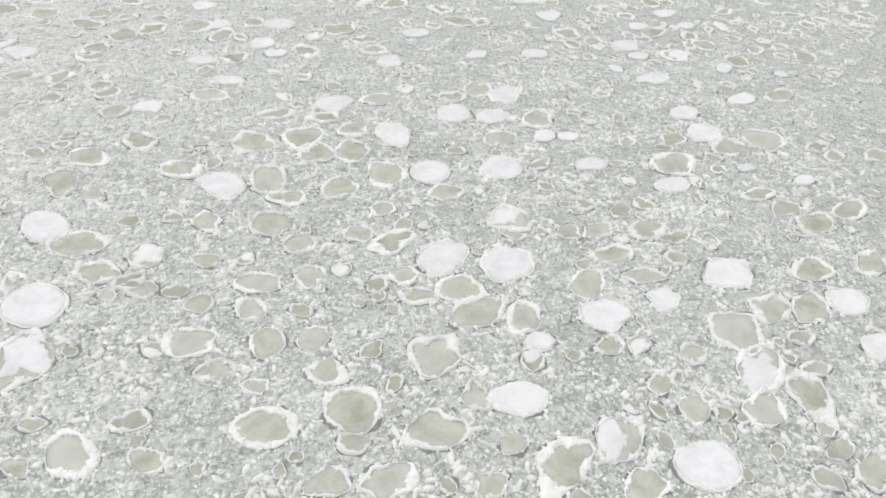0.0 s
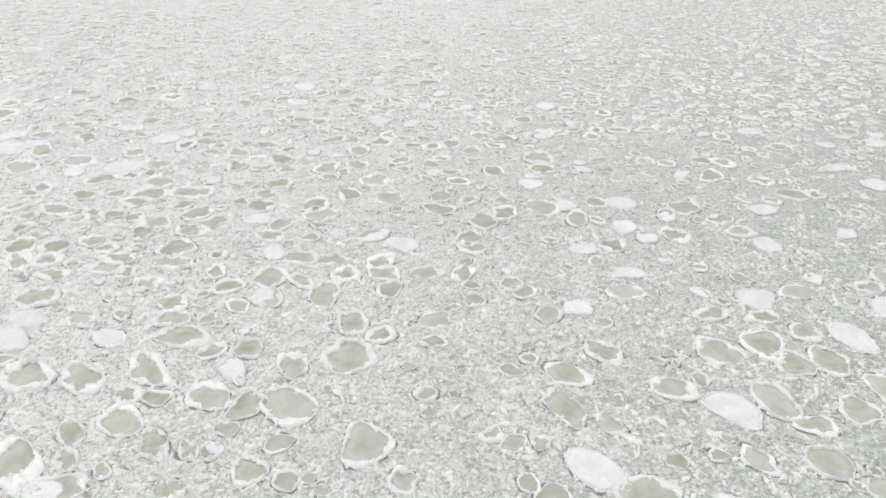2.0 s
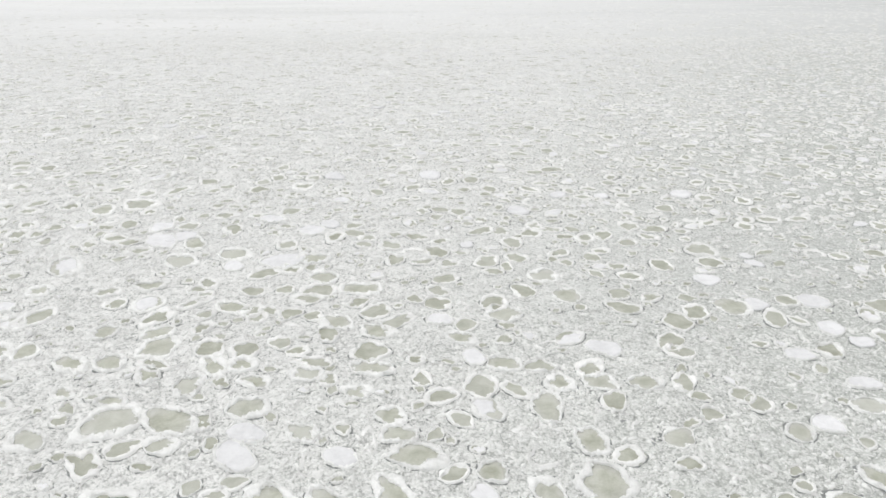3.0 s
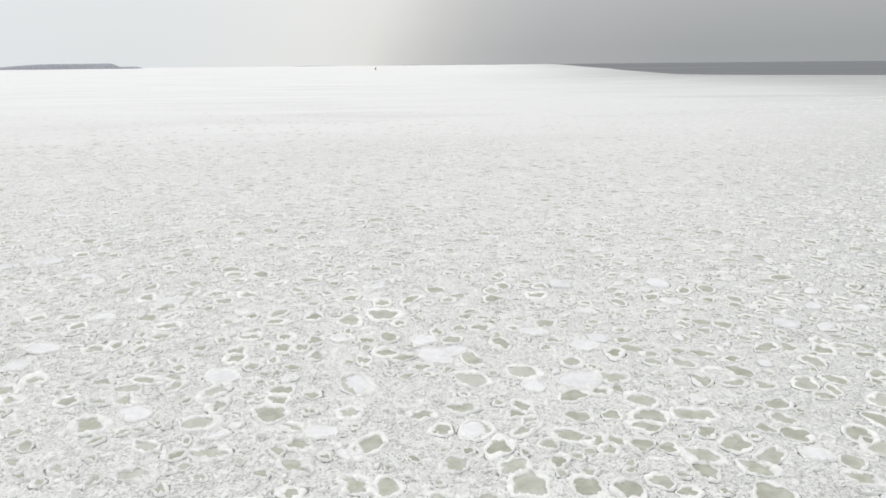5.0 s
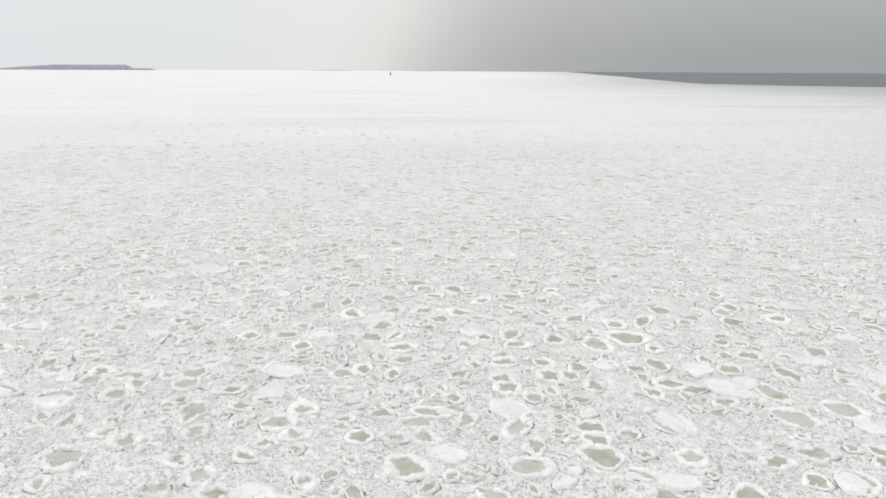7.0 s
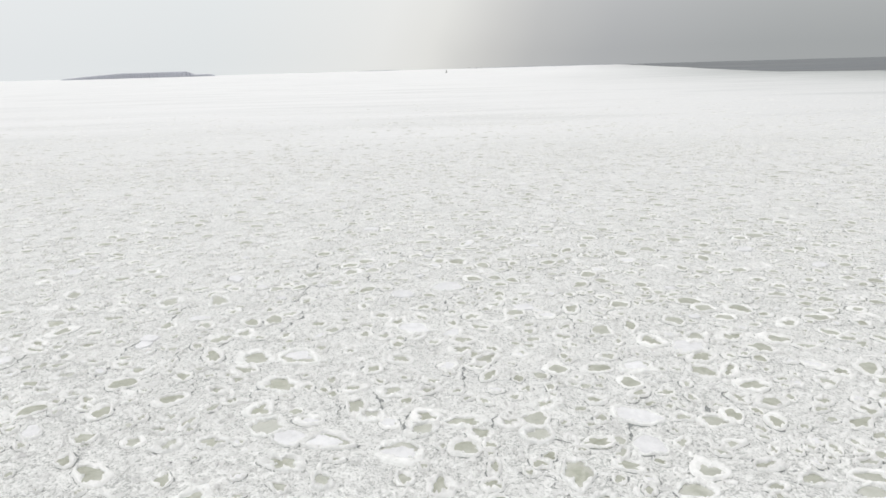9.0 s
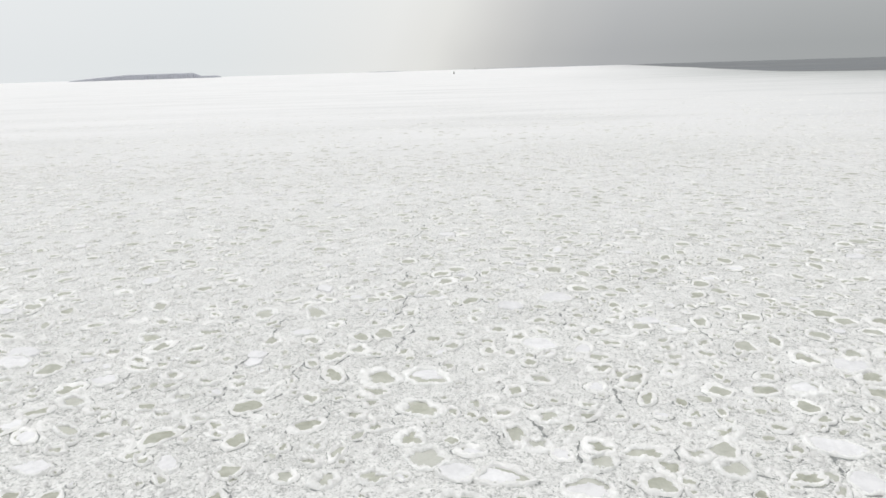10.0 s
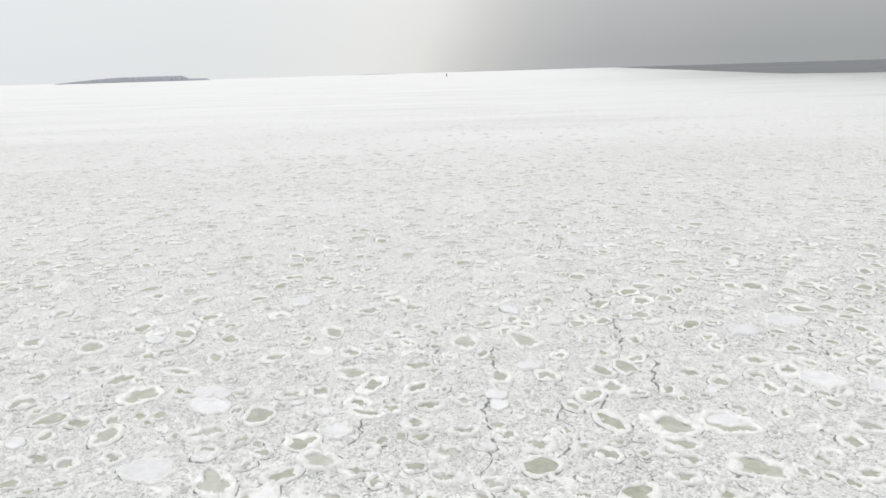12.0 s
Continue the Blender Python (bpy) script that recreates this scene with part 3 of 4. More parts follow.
pancake(-14.87, 14.50, 0.33, 0.21, 127, "R")
pancake(-15.81, 14.56, 0.73, 0.43, 119, "R")
pancake(-13.35, 14.74, 0.47, 0.27, 113, "R")
pancake(-14.97, 15.23, 0.42, 0.25, 116, "G")
pancake(-10.83, 15.39, 0.62, 0.55, 148, "R")
pancake(-14.12, 15.44, 0.55, 0.37, 136, "R")
pancake(-12.49, 15.95, 0.54, 0.40, 128, "R")
pancake(-10.74, 16.67, 0.44, 0.37, 95, "R")
pancake(-12.07, 16.72, 0.38, 0.30, 125, "W")
pancake(-9.51, 16.75, 0.66, 0.58, 77, "R")
pancake(-15.26, 16.95, 0.60, 0.41, 122, "R")
pancake(-13.94, 17.07, 0.68, 0.39, 113, "R")
pancake(-16.40, 17.16, 0.65, 0.45, 146, "R")
pancake(-11.77, 17.41, 0.40, 0.30, 152, "R")
pancake(-4.44, 17.74, 0.40, 0.33, 38, "R")
pancake(-7.31, 17.91, 0.41, 0.35, 78, "G")
pancake(-9.32, 18.05, 0.52, 0.38, 92, "R")
pancake(-13.32, 18.12, 0.63, 0.47, 165, "R")
pancake(-14.99, 18.29, 0.45, 0.31, 141, "W")
pancake(-17.30, 18.62, 0.64, 0.39, 125, "W")
pancake(-13.63, 18.92, 0.48, 0.35, 168, "R")
pancake(-15.86, 19.26, 0.47, 0.30, 133, "R")
pancake(-17.12, 19.40, 0.55, 0.35, 145, "W")
pancake(-9.97, 19.55, 0.61, 0.44, 82, "R")
pancake(-11.42, 19.56, 0.48, 0.40, 120, "P")
pancake(-13.81, 19.65, 0.46, 0.34, 135, "R")
pancake(-7.17, 20.15, 0.47, 0.36, 173, "R")
pancake(-8.33, 20.32, 0.47, 0.41, 162, "R")
pancake(-9.38, 20.38, 0.43, 0.39, 117, "R")
pancake(-17.18, 20.41, 0.53, 0.50, 104, "R")
pancake(-10.56, 21.49, 0.53, 0.38, 163, "R")
pancake(-17.10, 21.51, 0.45, 0.29, 156, "R")
pancake(-15.84, 21.69, 0.54, 0.36, 157, "R")
pancake(-14.04, 21.74, 0.56, 0.41, 146, "R")
pancake(-11.36, 21.93, 0.44, 0.32, 103, "W")
pancake(-17.58, 22.41, 0.45, 0.41, 165, "R")
pancake(-18.33, 22.45, 0.61, 0.36, 118, "R")
pancake(-11.49, 22.99, 0.47, 0.39, 125, "R")
pancake(-13.88, 23.70, 0.55, 0.41, 146, "R")
pancake(-11.98, 24.21, 0.47, 0.37, 146, "W")
pancake(-9.94, 24.32, 0.61, 0.52, 153, "R")
pancake(-15.07, 24.45, 0.60, 0.44, 134, "R")
pancake(-7.64, 25.23, 0.54, 0.48, 87, "G")
pancake(-18.29, 25.90, 0.64, 0.41, 138, "R")
pancake(-14.19, 26.67, 0.77, 0.50, 161, "R")
pancake(-7.98, 26.81, 0.57, 0.55, 138, "R")
pancake(-15.57, 27.73, 0.66, 0.45, 117, "R")
pancake(-15.97, 29.47, 0.66, 0.47, 150, "R")
pancake(-17.75, 33.69, 0.62, 0.42, 153, "W")
pancake(-18.92, 19.25, 0.45, 0.33, 152, "R")
pancake(-22.00, 19.83, 0.57, 0.37, 136, "R")
pancake(-23.13, 20.07, 0.58, 0.36, 144, "R")
pancake(-18.95, 20.10, 0.81, 0.51, 140, "R")
pancake(-20.35, 20.28, 0.80, 0.66, 76, "R")
pancake(-14.53, 20.69, 0.38, 0.33, 177, "R")
pancake(-20.57, 21.10, 0.44, 0.27, 161, "R")
pancake(-23.35, 21.40, 0.51, 0.32, 157, "R")
pancake(-18.84, 21.60, 0.53, 0.39, 76, "R")
pancake(-21.87, 21.64, 0.37, 0.25, 150, "R")
pancake(-19.95, 22.23, 0.48, 0.33, 115, "R")
pancake(-23.66, 22.46, 0.40, 0.26, 161, "R")
pancake(-21.15, 22.97, 0.48, 0.41, 118, "R")
pancake(-22.18, 23.11, 0.57, 0.39, 140, "R")
pancake(-20.02, 23.72, 0.65, 0.58, 55, "R")
pancake(-23.63, 23.90, 0.49, 0.40, 131, "G")
pancake(-24.44, 24.15, 0.61, 0.38, 142, "R")
pancake(-26.07, 25.10, 0.57, 0.36, 155, "R")
pancake(-24.68, 25.72, 0.59, 0.35, 126, "P")
pancake(-25.57, 26.89, 0.59, 0.37, 160, "W")
pancake(-18.75, 29.11, 0.49, 0.38, 111, "W")
pancake(-20.69, 29.85, 0.76, 0.55, 121, "R")
pancake(-24.67, 29.90, 0.93, 0.55, 122, "P")
pancake(-18.82, 30.21, 0.72, 0.58, 146, "R")
pancake(-20.47, 31.39, 0.73, 0.41, 103, "R")
pancake(-21.80, 31.85, 0.81, 0.58, 122, "W")
pancake(-16.06, 32.25, 0.58, 0.53, 138, "W")
pancake(-20.25, 24.52, 0.51, 0.41, 31, "R")
pancake(-21.83, 24.76, 0.49, 0.40, 10, "R")
pancake(-30.23, 25.19, 0.60, 0.39, 161, "R")
pancake(-32.41, 25.60, 0.38, 0.25, 143, "R")
pancake(-28.54, 25.98, 0.61, 0.43, 160, "R")
pancake(-33.79, 26.03, 0.38, 0.24, 147, "R")
pancake(-35.67, 26.22, 1.00, 0.63, 150, "P")
pancake(-21.01, 26.49, 0.63, 0.51, 55, "P")
pancake(-30.46, 26.52, 0.45, 0.31, 154, "R")
pancake(-36.30, 27.04, 0.62, 0.38, 135, "W")
pancake(-29.18, 27.75, 0.64, 0.54, 7, "R")
pancake(-21.18, 27.88, 0.57, 0.40, 2, "R")
pancake(-24.74, 27.92, 0.48, 0.43, 166, "R")
pancake(-32.55, 27.93, 0.69, 0.58, 155, "R")
pancake(-31.41, 28.54, 0.65, 0.45, 142, "W")
pancake(-31.94, 29.30, 0.50, 0.35, 145, "R")
pancake(-17.01, 29.41, 0.88, 0.61, 11, "W")
pancake(-32.75, 29.42, 0.49, 0.31, 165, "R")
pancake(-32.18, 30.19, 0.55, 0.36, 155, "R")
pancake(-36.25, 30.40, 0.56, 0.44, 19, "R")
pancake(-29.26, 30.84, 0.68, 0.53, 146, "W")
pancake(-22.13, 33.35, 0.54, 0.48, 5, "W")
pancake(-36.70, 34.04, 0.77, 0.50, 156, "W")
pancake(-25.08, 35.59, 0.74, 0.56, 94, "R")
pancake(-37.32, 27.02, 0.50, 0.32, 162, "R")
pancake(-38.79, 27.27, 0.47, 0.30, 154, "R")
pancake(-35.15, 27.43, 0.42, 0.30, 121, "R")
pancake(-37.81, 27.87, 0.48, 0.41, 144, "R")
pancake(-38.64, 28.58, 0.49, 0.31, 157, "R")
pancake(-41.71, 28.94, 0.76, 0.52, 126, "R")
pancake(-40.37, 29.69, 0.51, 0.45, 170, "R")
pancake(-41.72, 34.02, 0.67, 0.42, 11, "R")
pancake(-44.50, 34.50, 0.46, 0.40, 152, "R")
pancake(-29.27, 29.69, 0.68, 0.39, 50, "R")
pancake(-35.64, 29.71, 0.49, 0.36, 11, "R")
pancake(-38.53, 30.04, 0.42, 0.40, 16, "R")
pancake(-48.38, 30.43, 0.61, 0.55, 53, "R")
pancake(-45.41, 31.13, 0.39, 0.30, 101, "R")
pancake(-38.95, 31.23, 0.68, 0.44, 81, "R")
pancake(-46.59, 32.02, 0.62, 0.41, 150, "R")
pancake(-36.80, 32.45, 0.54, 0.47, 61, "W")
pancake(-43.51, 32.47, 0.75, 0.56, 154, "P")
pancake(-50.05, 33.12, 0.43, 0.42, 140, "R")
pancake(-39.67, 33.17, 0.53, 0.49, 107, "R")
pancake(-48.79, 33.20, 0.46, 0.37, 177, "R")
pancake(-46.71, 33.32, 0.63, 0.40, 170, "W")
pancake(-47.54, 34.04, 0.74, 0.46, 159, "R")
pancake(-43.95, 36.09, 0.59, 0.43, 158, "R")
pancake(-47.74, 36.78, 0.82, 0.54, 153, "R")
pancake(-35.80, 37.39, 0.66, 0.51, 5, "P")
pancake(-49.20, 39.12, 0.86, 0.66, 150, "R")
pancake(-47.60, 39.06, 0.86, 0.66, 155, "P")
pancake(-33.38, 39.03, 0.72, 0.61, 31, "W")
pancake(-23.83, 40.34, 0.98, 0.59, 38, "P")
pancake(-43.50, 41.62, 0.74, 0.60, 147, "W")
pancake(-42.97, 33.55, 0.54, 0.39, 25, "R")
pancake(-57.98, 34.00, 0.60, 0.38, 160, "W")
pancake(-54.42, 34.03, 0.53, 0.33, 121, "W")
pancake(-50.61, 34.77, 0.38, 0.32, 157, "R")
pancake(-39.19, 34.92, 0.59, 0.37, 25, "R")
pancake(-47.99, 35.07, 0.57, 0.45, 84, "R")
pancake(-58.18, 36.01, 0.51, 0.32, 140, "R")
pancake(-55.57, 36.82, 0.46, 0.30, 157, "R")
pancake(-58.93, 37.83, 0.67, 0.42, 151, "R")
pancake(-62.90, 41.07, 0.80, 0.50, 147, "W")
pancake(-52.70, 43.30, 0.55, 0.35, 169, "W")
pancake(-52.50, 45.41, 0.90, 0.51, 102, "R")
pancake(-54.73, 45.43, 0.80, 0.52, 82, "R")
pancake(-42.12, 46.78, 0.83, 0.69, 53, "W")
pancake(-60.49, 34.97, 0.68, 0.40, 129, "R")
pancake(-61.42, 36.88, 0.79, 0.48, 128, "R")
pancake(-62.45, 39.36, 0.63, 0.39, 16, "R")
pancake(-54.50, 36.53, 0.42, 0.31, 178, "R")
pancake(-63.39, 37.58, 0.78, 0.56, 157, "W")
pancake(-55.58, 38.01, 0.46, 0.38, 171, "R")
pancake(-53.06, 38.19, 0.51, 0.36, 2, "R")
pancake(-58.72, 39.39, 0.59, 0.42, 164, "W")
pancake(-65.34, 41.87, 0.73, 0.60, 23, "R")
pancake(-58.66, 43.06, 0.65, 0.47, 164, "R")
pancake(-61.95, 50.76, 0.74, 0.48, 114, "W")
floe(8.14, 4.76, 0.29, 0.17, 21, "G")
floe(7.09, 4.91, 0.20, 0.11, 47, "G")
floe(8.83, 6.36, 0.29, 0.18, 179, "R")
floe(9.06, 7.09, 0.28, 0.18, 0, "R")
floe(8.21, 10.35, 0.31, 0.22, 23, "R")
floe(13.07, 10.72, 0.57, 0.32, 27, "R")
floe(5.85, 10.92, 0.31, 0.25, 26, "R")
floe(11.48, 11.03, 0.44, 0.27, 24, "G")
floe(7.39, 11.52, 0.33, 0.24, 39, "G")
floe(11.15, 11.72, 0.45, 0.27, 6, "R")
floe(6.68, 11.89, 0.29, 0.21, 15, "R")
floe(1.95, 12.43, 0.29, 0.28, 69, "G")
floe(11.58, 12.91, 0.28, 0.17, 7, "W")
floe(15.74, 13.05, 0.46, 0.26, 31, "G")
floe(14.43, 13.12, 0.41, 0.23, 33, "R")
floe(14.31, 13.68, 0.42, 0.24, 25, "R")
floe(11.72, 13.96, 0.58, 0.37, 33, "R")
floe(10.44, 14.61, 0.42, 0.29, 27, "G")
floe(7.46, 15.13, 0.31, 0.24, 21, "W")
floe(6.80, 15.20, 0.37, 0.29, 42, "W")
floe(-5.95, 15.82, 0.30, 0.19, 163, "G")
floe(13.89, 16.71, 0.55, 0.34, 27, "W")
floe(15.27, 16.81, 0.61, 0.36, 30, "R")
floe(4.81, 17.72, 0.41, 0.33, 8, "R")
floe(14.61, 18.97, 0.47, 0.25, 48, "W")
floe(-6.08, 19.37, 0.31, 0.20, 166, "G")
floe(11.99, 20.17, 0.44, 0.28, 14, "W")
floe(8.38, 20.61, 0.50, 0.37, 15, "W")
floe(6.35, 20.69, 0.40, 0.32, 49, "W")
floe(-0.13, 21.22, 0.35, 0.31, 162, "W")
floe(2.98, 21.28, 0.46, 0.37, 1, "R")
floe(0.88, 21.32, 0.45, 0.44, 95, "R")
floe(-5.61, 21.42, 0.44, 0.35, 141, "R")
floe(13.48, 22.12, 0.58, 0.37, 42, "G")
floe(4.65, 22.63, 0.47, 0.41, 24, "W")
floe(15.22, 22.73, 0.46, 0.28, 17, "W")
floe(13.22, 22.75, 0.49, 0.32, 19, "W")
floe(2.06, 23.06, 0.53, 0.50, 22, "G")
floe(14.90, 23.96, 0.54, 0.35, 23, "W")
floe(10.07, 24.05, 0.58, 0.43, 30, "W")
floe(-6.12, 24.13, 0.55, 0.43, 151, "G")
floe(-5.90, 13.56, 0.21, 0.18, 29, "R")
floe(-6.83, 13.94, 0.24, 0.22, 42, "R")
floe(-7.94, 15.29, 0.27, 0.24, 82, "R")
floe(-0.21, 17.22, 0.48, 0.31, 10, "R")
floe(-6.14, 18.63, 0.32, 0.29, 53, "R")
floe(-4.98, 19.29, 0.38, 0.31, 62, "R")
floe(-2.22, 20.11, 0.33, 0.21, 60, "R")
floe(-1.33, 21.01, 0.46, 0.34, 12, "R")
floe(-9.69, 21.23, 0.41, 0.32, 162, "R")
floe(-5.91, 25.08, 0.46, 0.35, 77, "R")
floe(-11.85, 25.23, 0.54, 0.39, 106, "R")
floe(-17.17, 25.53, 0.39, 0.27, 131, "R")
floe(-2.50, 25.73, 0.49, 0.39, 11, "W")
floe(-8.94, 25.73, 0.51, 0.42, 97, "R")
floe(-11.80, 26.11, 0.48, 0.36, 110, "R")
floe(-17.79, 26.93, 0.51, 0.34, 137, "G")
floe(-19.39, 27.85, 0.52, 0.31, 118, "R")
floe(-11.09, 28.28, 0.43, 0.37, 146, "R")
floe(-8.57, 28.51, 0.46, 0.42, 107, "R")
floe(-16.69, 28.59, 0.51, 0.36, 137, "R")
floe(-3.89, 29.35, 0.41, 0.38, 45, "R")
floe(-11.32, 29.44, 0.59, 0.46, 106, "R")
floe(-5.38, 30.04, 0.46, 0.39, 76, "R")
floe(-7.38, 30.82, 0.48, 0.42, 91, "R")
floe(-17.52, 32.08, 0.39, 0.26, 120, "R")
floe(-15.34, 32.83, 0.49, 0.37, 128, "W")
floe(-7.24, 33.55, 0.56, 0.51, 90, "W")
floe(0.96, 34.68, 0.66, 0.45, 62, "W")
floe(-10.45, 39.02, 0.74, 0.56, 98, "W")
floe(-15.18, 39.33, 0.67, 0.48, 112, "W")
floe(-18.18, 19.91, 0.34, 0.25, 106, "R")
floe(-15.28, 21.37, 0.36, 0.28, 86, "R")
floe(-15.28, 23.69, 0.46, 0.32, 87, "R")
floe(-16.02, 26.20, 0.54, 0.38, 168, "R")
floe(-19.19, 32.68, 0.57, 0.43, 110, "R")
floe(-19.00, 24.61, 0.45, 0.28, 57, "R")
floe(-26.97, 24.87, 0.28, 0.23, 147, "R")
floe(-17.49, 25.04, 0.42, 0.29, 41, "R")
floe(-33.24, 25.35, 0.35, 0.22, 162, "R")
floe(-19.06, 25.47, 0.37, 0.28, 23, "R")
floe(-26.71, 26.02, 0.33, 0.27, 109, "R")
floe(-31.77, 26.11, 0.25, 0.17, 148, "R")
floe(-19.34, 26.80, 0.40, 0.30, 49, "R")
floe(-11.37, 27.02, 0.53, 0.34, 14, "R")
floe(-26.44, 27.24, 0.42, 0.30, 166, "R")
floe(-19.68, 27.32, 0.36, 0.28, 20, "R")
floe(-30.83, 27.44, 0.33, 0.21, 168, "R")
floe(-22.55, 27.54, 0.51, 0.33, 177, "R")
floe(-12.00, 28.59, 0.47, 0.30, 1, "R")
floe(-28.90, 28.74, 0.54, 0.31, 87, "R")
floe(-27.06, 29.03, 0.47, 0.40, 140, "R")
floe(-11.11, 30.45, 0.44, 0.27, 16, "R")
floe(-12.71, 31.35, 0.45, 0.28, 16, "R")
floe(-26.86, 33.03, 0.47, 0.38, 105, "R")
floe(-19.70, 34.36, 0.57, 0.42, 3, "R")
floe(-20.26, 35.53, 0.41, 0.35, 65, "R")
floe(-26.60, 36.19, 0.54, 0.46, 112, "R")
floe(-16.68, 37.84, 0.64, 0.49, 57, "R")
floe(-34.54, 39.73, 0.72, 0.46, 123, "R")
floe(-30.02, 42.88, 0.66, 0.53, 128, "R")
floe(-34.40, 30.04, 0.35, 0.23, 164, "R")
floe(-33.20, 30.74, 0.46, 0.29, 173, "R")
floe(-35.41, 33.89, 0.40, 0.26, 172, "R")
floe(-30.66, 30.26, 0.51, 0.31, 59, "R")
floe(-46.38, 30.93, 0.33, 0.22, 137, "R")
floe(-31.51, 31.44, 0.35, 0.21, 5, "R")
floe(-30.45, 32.67, 0.34, 0.21, 47, "R")
floe(-29.22, 33.00, 0.48, 0.43, 82, "R")
floe(-41.25, 33.26, 0.43, 0.35, 161, "R")
floe(-34.56, 33.62, 0.52, 0.39, 12, "R")
floe(-40.43, 33.82, 0.44, 0.37, 163, "R")
floe(-50.55, 33.96, 0.37, 0.23, 146, "R")
floe(-30.87, 34.66, 0.40, 0.28, 44, "R")
floe(-32.48, 34.69, 0.56, 0.39, 15, "R")
floe(-28.92, 34.92, 0.49, 0.33, 21, "R")
floe(-48.94, 35.69, 0.43, 0.27, 167, "R")
floe(-32.57, 35.80, 0.62, 0.45, 13, "R")
floe(-30.04, 35.96, 0.50, 0.35, 40, "R")
floe(-49.72, 36.48, 0.45, 0.28, 166, "R")
floe(-46.72, 36.57, 0.34, 0.20, 111, "R")
floe(-32.80, 36.93, 0.58, 0.32, 71, "R")
floe(-46.05, 36.97, 0.40, 0.23, 110, "R")
floe(-26.73, 37.87, 0.48, 0.32, 30, "R")
floe(-43.87, 38.64, 0.54, 0.40, 158, "R")
floe(-32.84, 39.83, 0.60, 0.46, 59, "R")
floe(-31.61, 39.86, 0.58, 0.45, 22, "R")
floe(-37.76, 40.35, 0.48, 0.40, 85, "R")
floe(-28.79, 41.06, 0.58, 0.41, 48, "R")
floe(-34.91, 41.24, 0.59, 0.34, 77, "R")
floe(-44.92, 43.21, 0.53, 0.42, 146, "R")
floe(-44.16, 45.95, 0.60, 0.48, 137, "W")
floe(-56.93, 35.66, 0.34, 0.22, 157, "R")
floe(-42.86, 36.04, 0.48, 0.29, 7, "R")
floe(-53.82, 36.06, 0.36, 0.26, 127, "R")
floe(-45.17, 36.37, 0.48, 0.30, 4, "R")
floe(-57.91, 37.26, 0.45, 0.29, 166, "R")
floe(-49.64, 37.67, 0.43, 0.28, 174, "R")
floe(-41.14, 37.88, 0.45, 0.31, 17, "R")
floe(-60.55, 38.27, 0.35, 0.23, 168, "R")
floe(-41.15, 38.84, 0.40, 0.28, 48, "R")
floe(-55.08, 39.07, 0.42, 0.27, 170, "R")
floe(-39.18, 39.44, 0.41, 0.25, 4, "R")
floe(-45.74, 39.61, 0.42, 0.28, 78, "R")
floe(-44.66, 40.90, 0.45, 0.40, 38, "R")
floe(-58.26, 40.95, 0.54, 0.35, 142, "R")
floe(-53.94, 41.28, 0.40, 0.32, 142, "W")
floe(-50.23, 41.56, 0.50, 0.44, 112, "R")
floe(-56.51, 41.82, 0.52, 0.33, 25, "R")
floe(-47.44, 42.32, 0.42, 0.38, 178, "R")
floe(-44.18, 42.39, 0.59, 0.40, 72, "R")
floe(-38.56, 45.47, 0.47, 0.29, 8, "R")
floe(-41.50, 50.62, 0.69, 0.53, 64, "R")
floe(-56.57, 36.30, 0.35, 0.27, 100, "R")
floe(-65.66, 37.98, 0.43, 0.31, 142, "R")
floe(-51.87, 38.06, 0.38, 0.27, 7, "R")
floe(-64.56, 38.21, 0.36, 0.32, 154, "R")
floe(-66.56, 38.25, 0.47, 0.34, 168, "R")
floe(-53.91, 38.78, 0.39, 0.32, 1, "R")
floe(-61.34, 38.94, 0.39, 0.25, 47, "R")
floe(-67.73, 39.18, 0.38, 0.24, 149, "W")
floe(-56.45, 39.57, 0.46, 0.34, 170, "R")
floe(-66.45, 40.15, 0.52, 0.33, 160, "R")
floe(-57.17, 40.53, 0.35, 0.31, 148, "R")
floe(-55.97, 40.62, 0.43, 0.32, 171, "R")
floe(-60.58, 40.87, 0.30, 0.22, 138, "R")
floe(-59.59, 41.74, 0.46, 0.34, 120, "R")
floe(-64.10, 41.98, 0.46, 0.29, 153, "R")
floe(-46.33, 42.67, 0.40, 0.29, 24, "R")
floe(-41.87, 43.34, 0.46, 0.29, 29, "R")
floe(-56.47, 43.52, 0.50, 0.38, 168, "R")
floe(-49.86, 44.12, 0.41, 0.34, 22, "R")
floe(-58.97, 44.84, 0.49, 0.39, 121, "R")
floe(-68.89, 46.01, 0.67, 0.63, 53, "R")
floe(-71.62, 46.67, 0.64, 0.52, 136, "R")
floe(-59.87, 46.85, 0.67, 0.47, 112, "R")
floe(-48.88, 49.13, 0.60, 0.47, 64, "R")
floe(-47.01, 49.32, 0.63, 0.49, 52, "R")
floe(-68.86, 52.22, 0.60, 0.37, 143, "R")
floe(-3.22, 10.72, 0.31, 0.24, 7, "R")
floe(1.93, 11.18, 0.56, 0.34, 31, "R")
floe(-6.18, 11.47, 0.30, 0.28, 161, "R")
floe(-7.32, 11.64, 0.38, 0.34, 111, "G")
floe(-8.54, 11.85, 0.36, 0.27, 153, "R")
floe(-6.08, 12.23, 0.35, 0.34, 113, "R")
floe(-11.10, 12.28, 0.46, 0.29, 154, "R")
floe(1.04, 16.87, 0.43, 0.28, 6, "R")
floe(-4.73, 18.91, 0.37, 0.35, 73, "R")
floe(-14.14, 16.19, 0.34, 0.28, 133, "R")
floe(-7.45, 17.10, 0.33, 0.23, 6, "R")
floe(-19.59, 17.48, 0.70, 0.40, 152, "R")
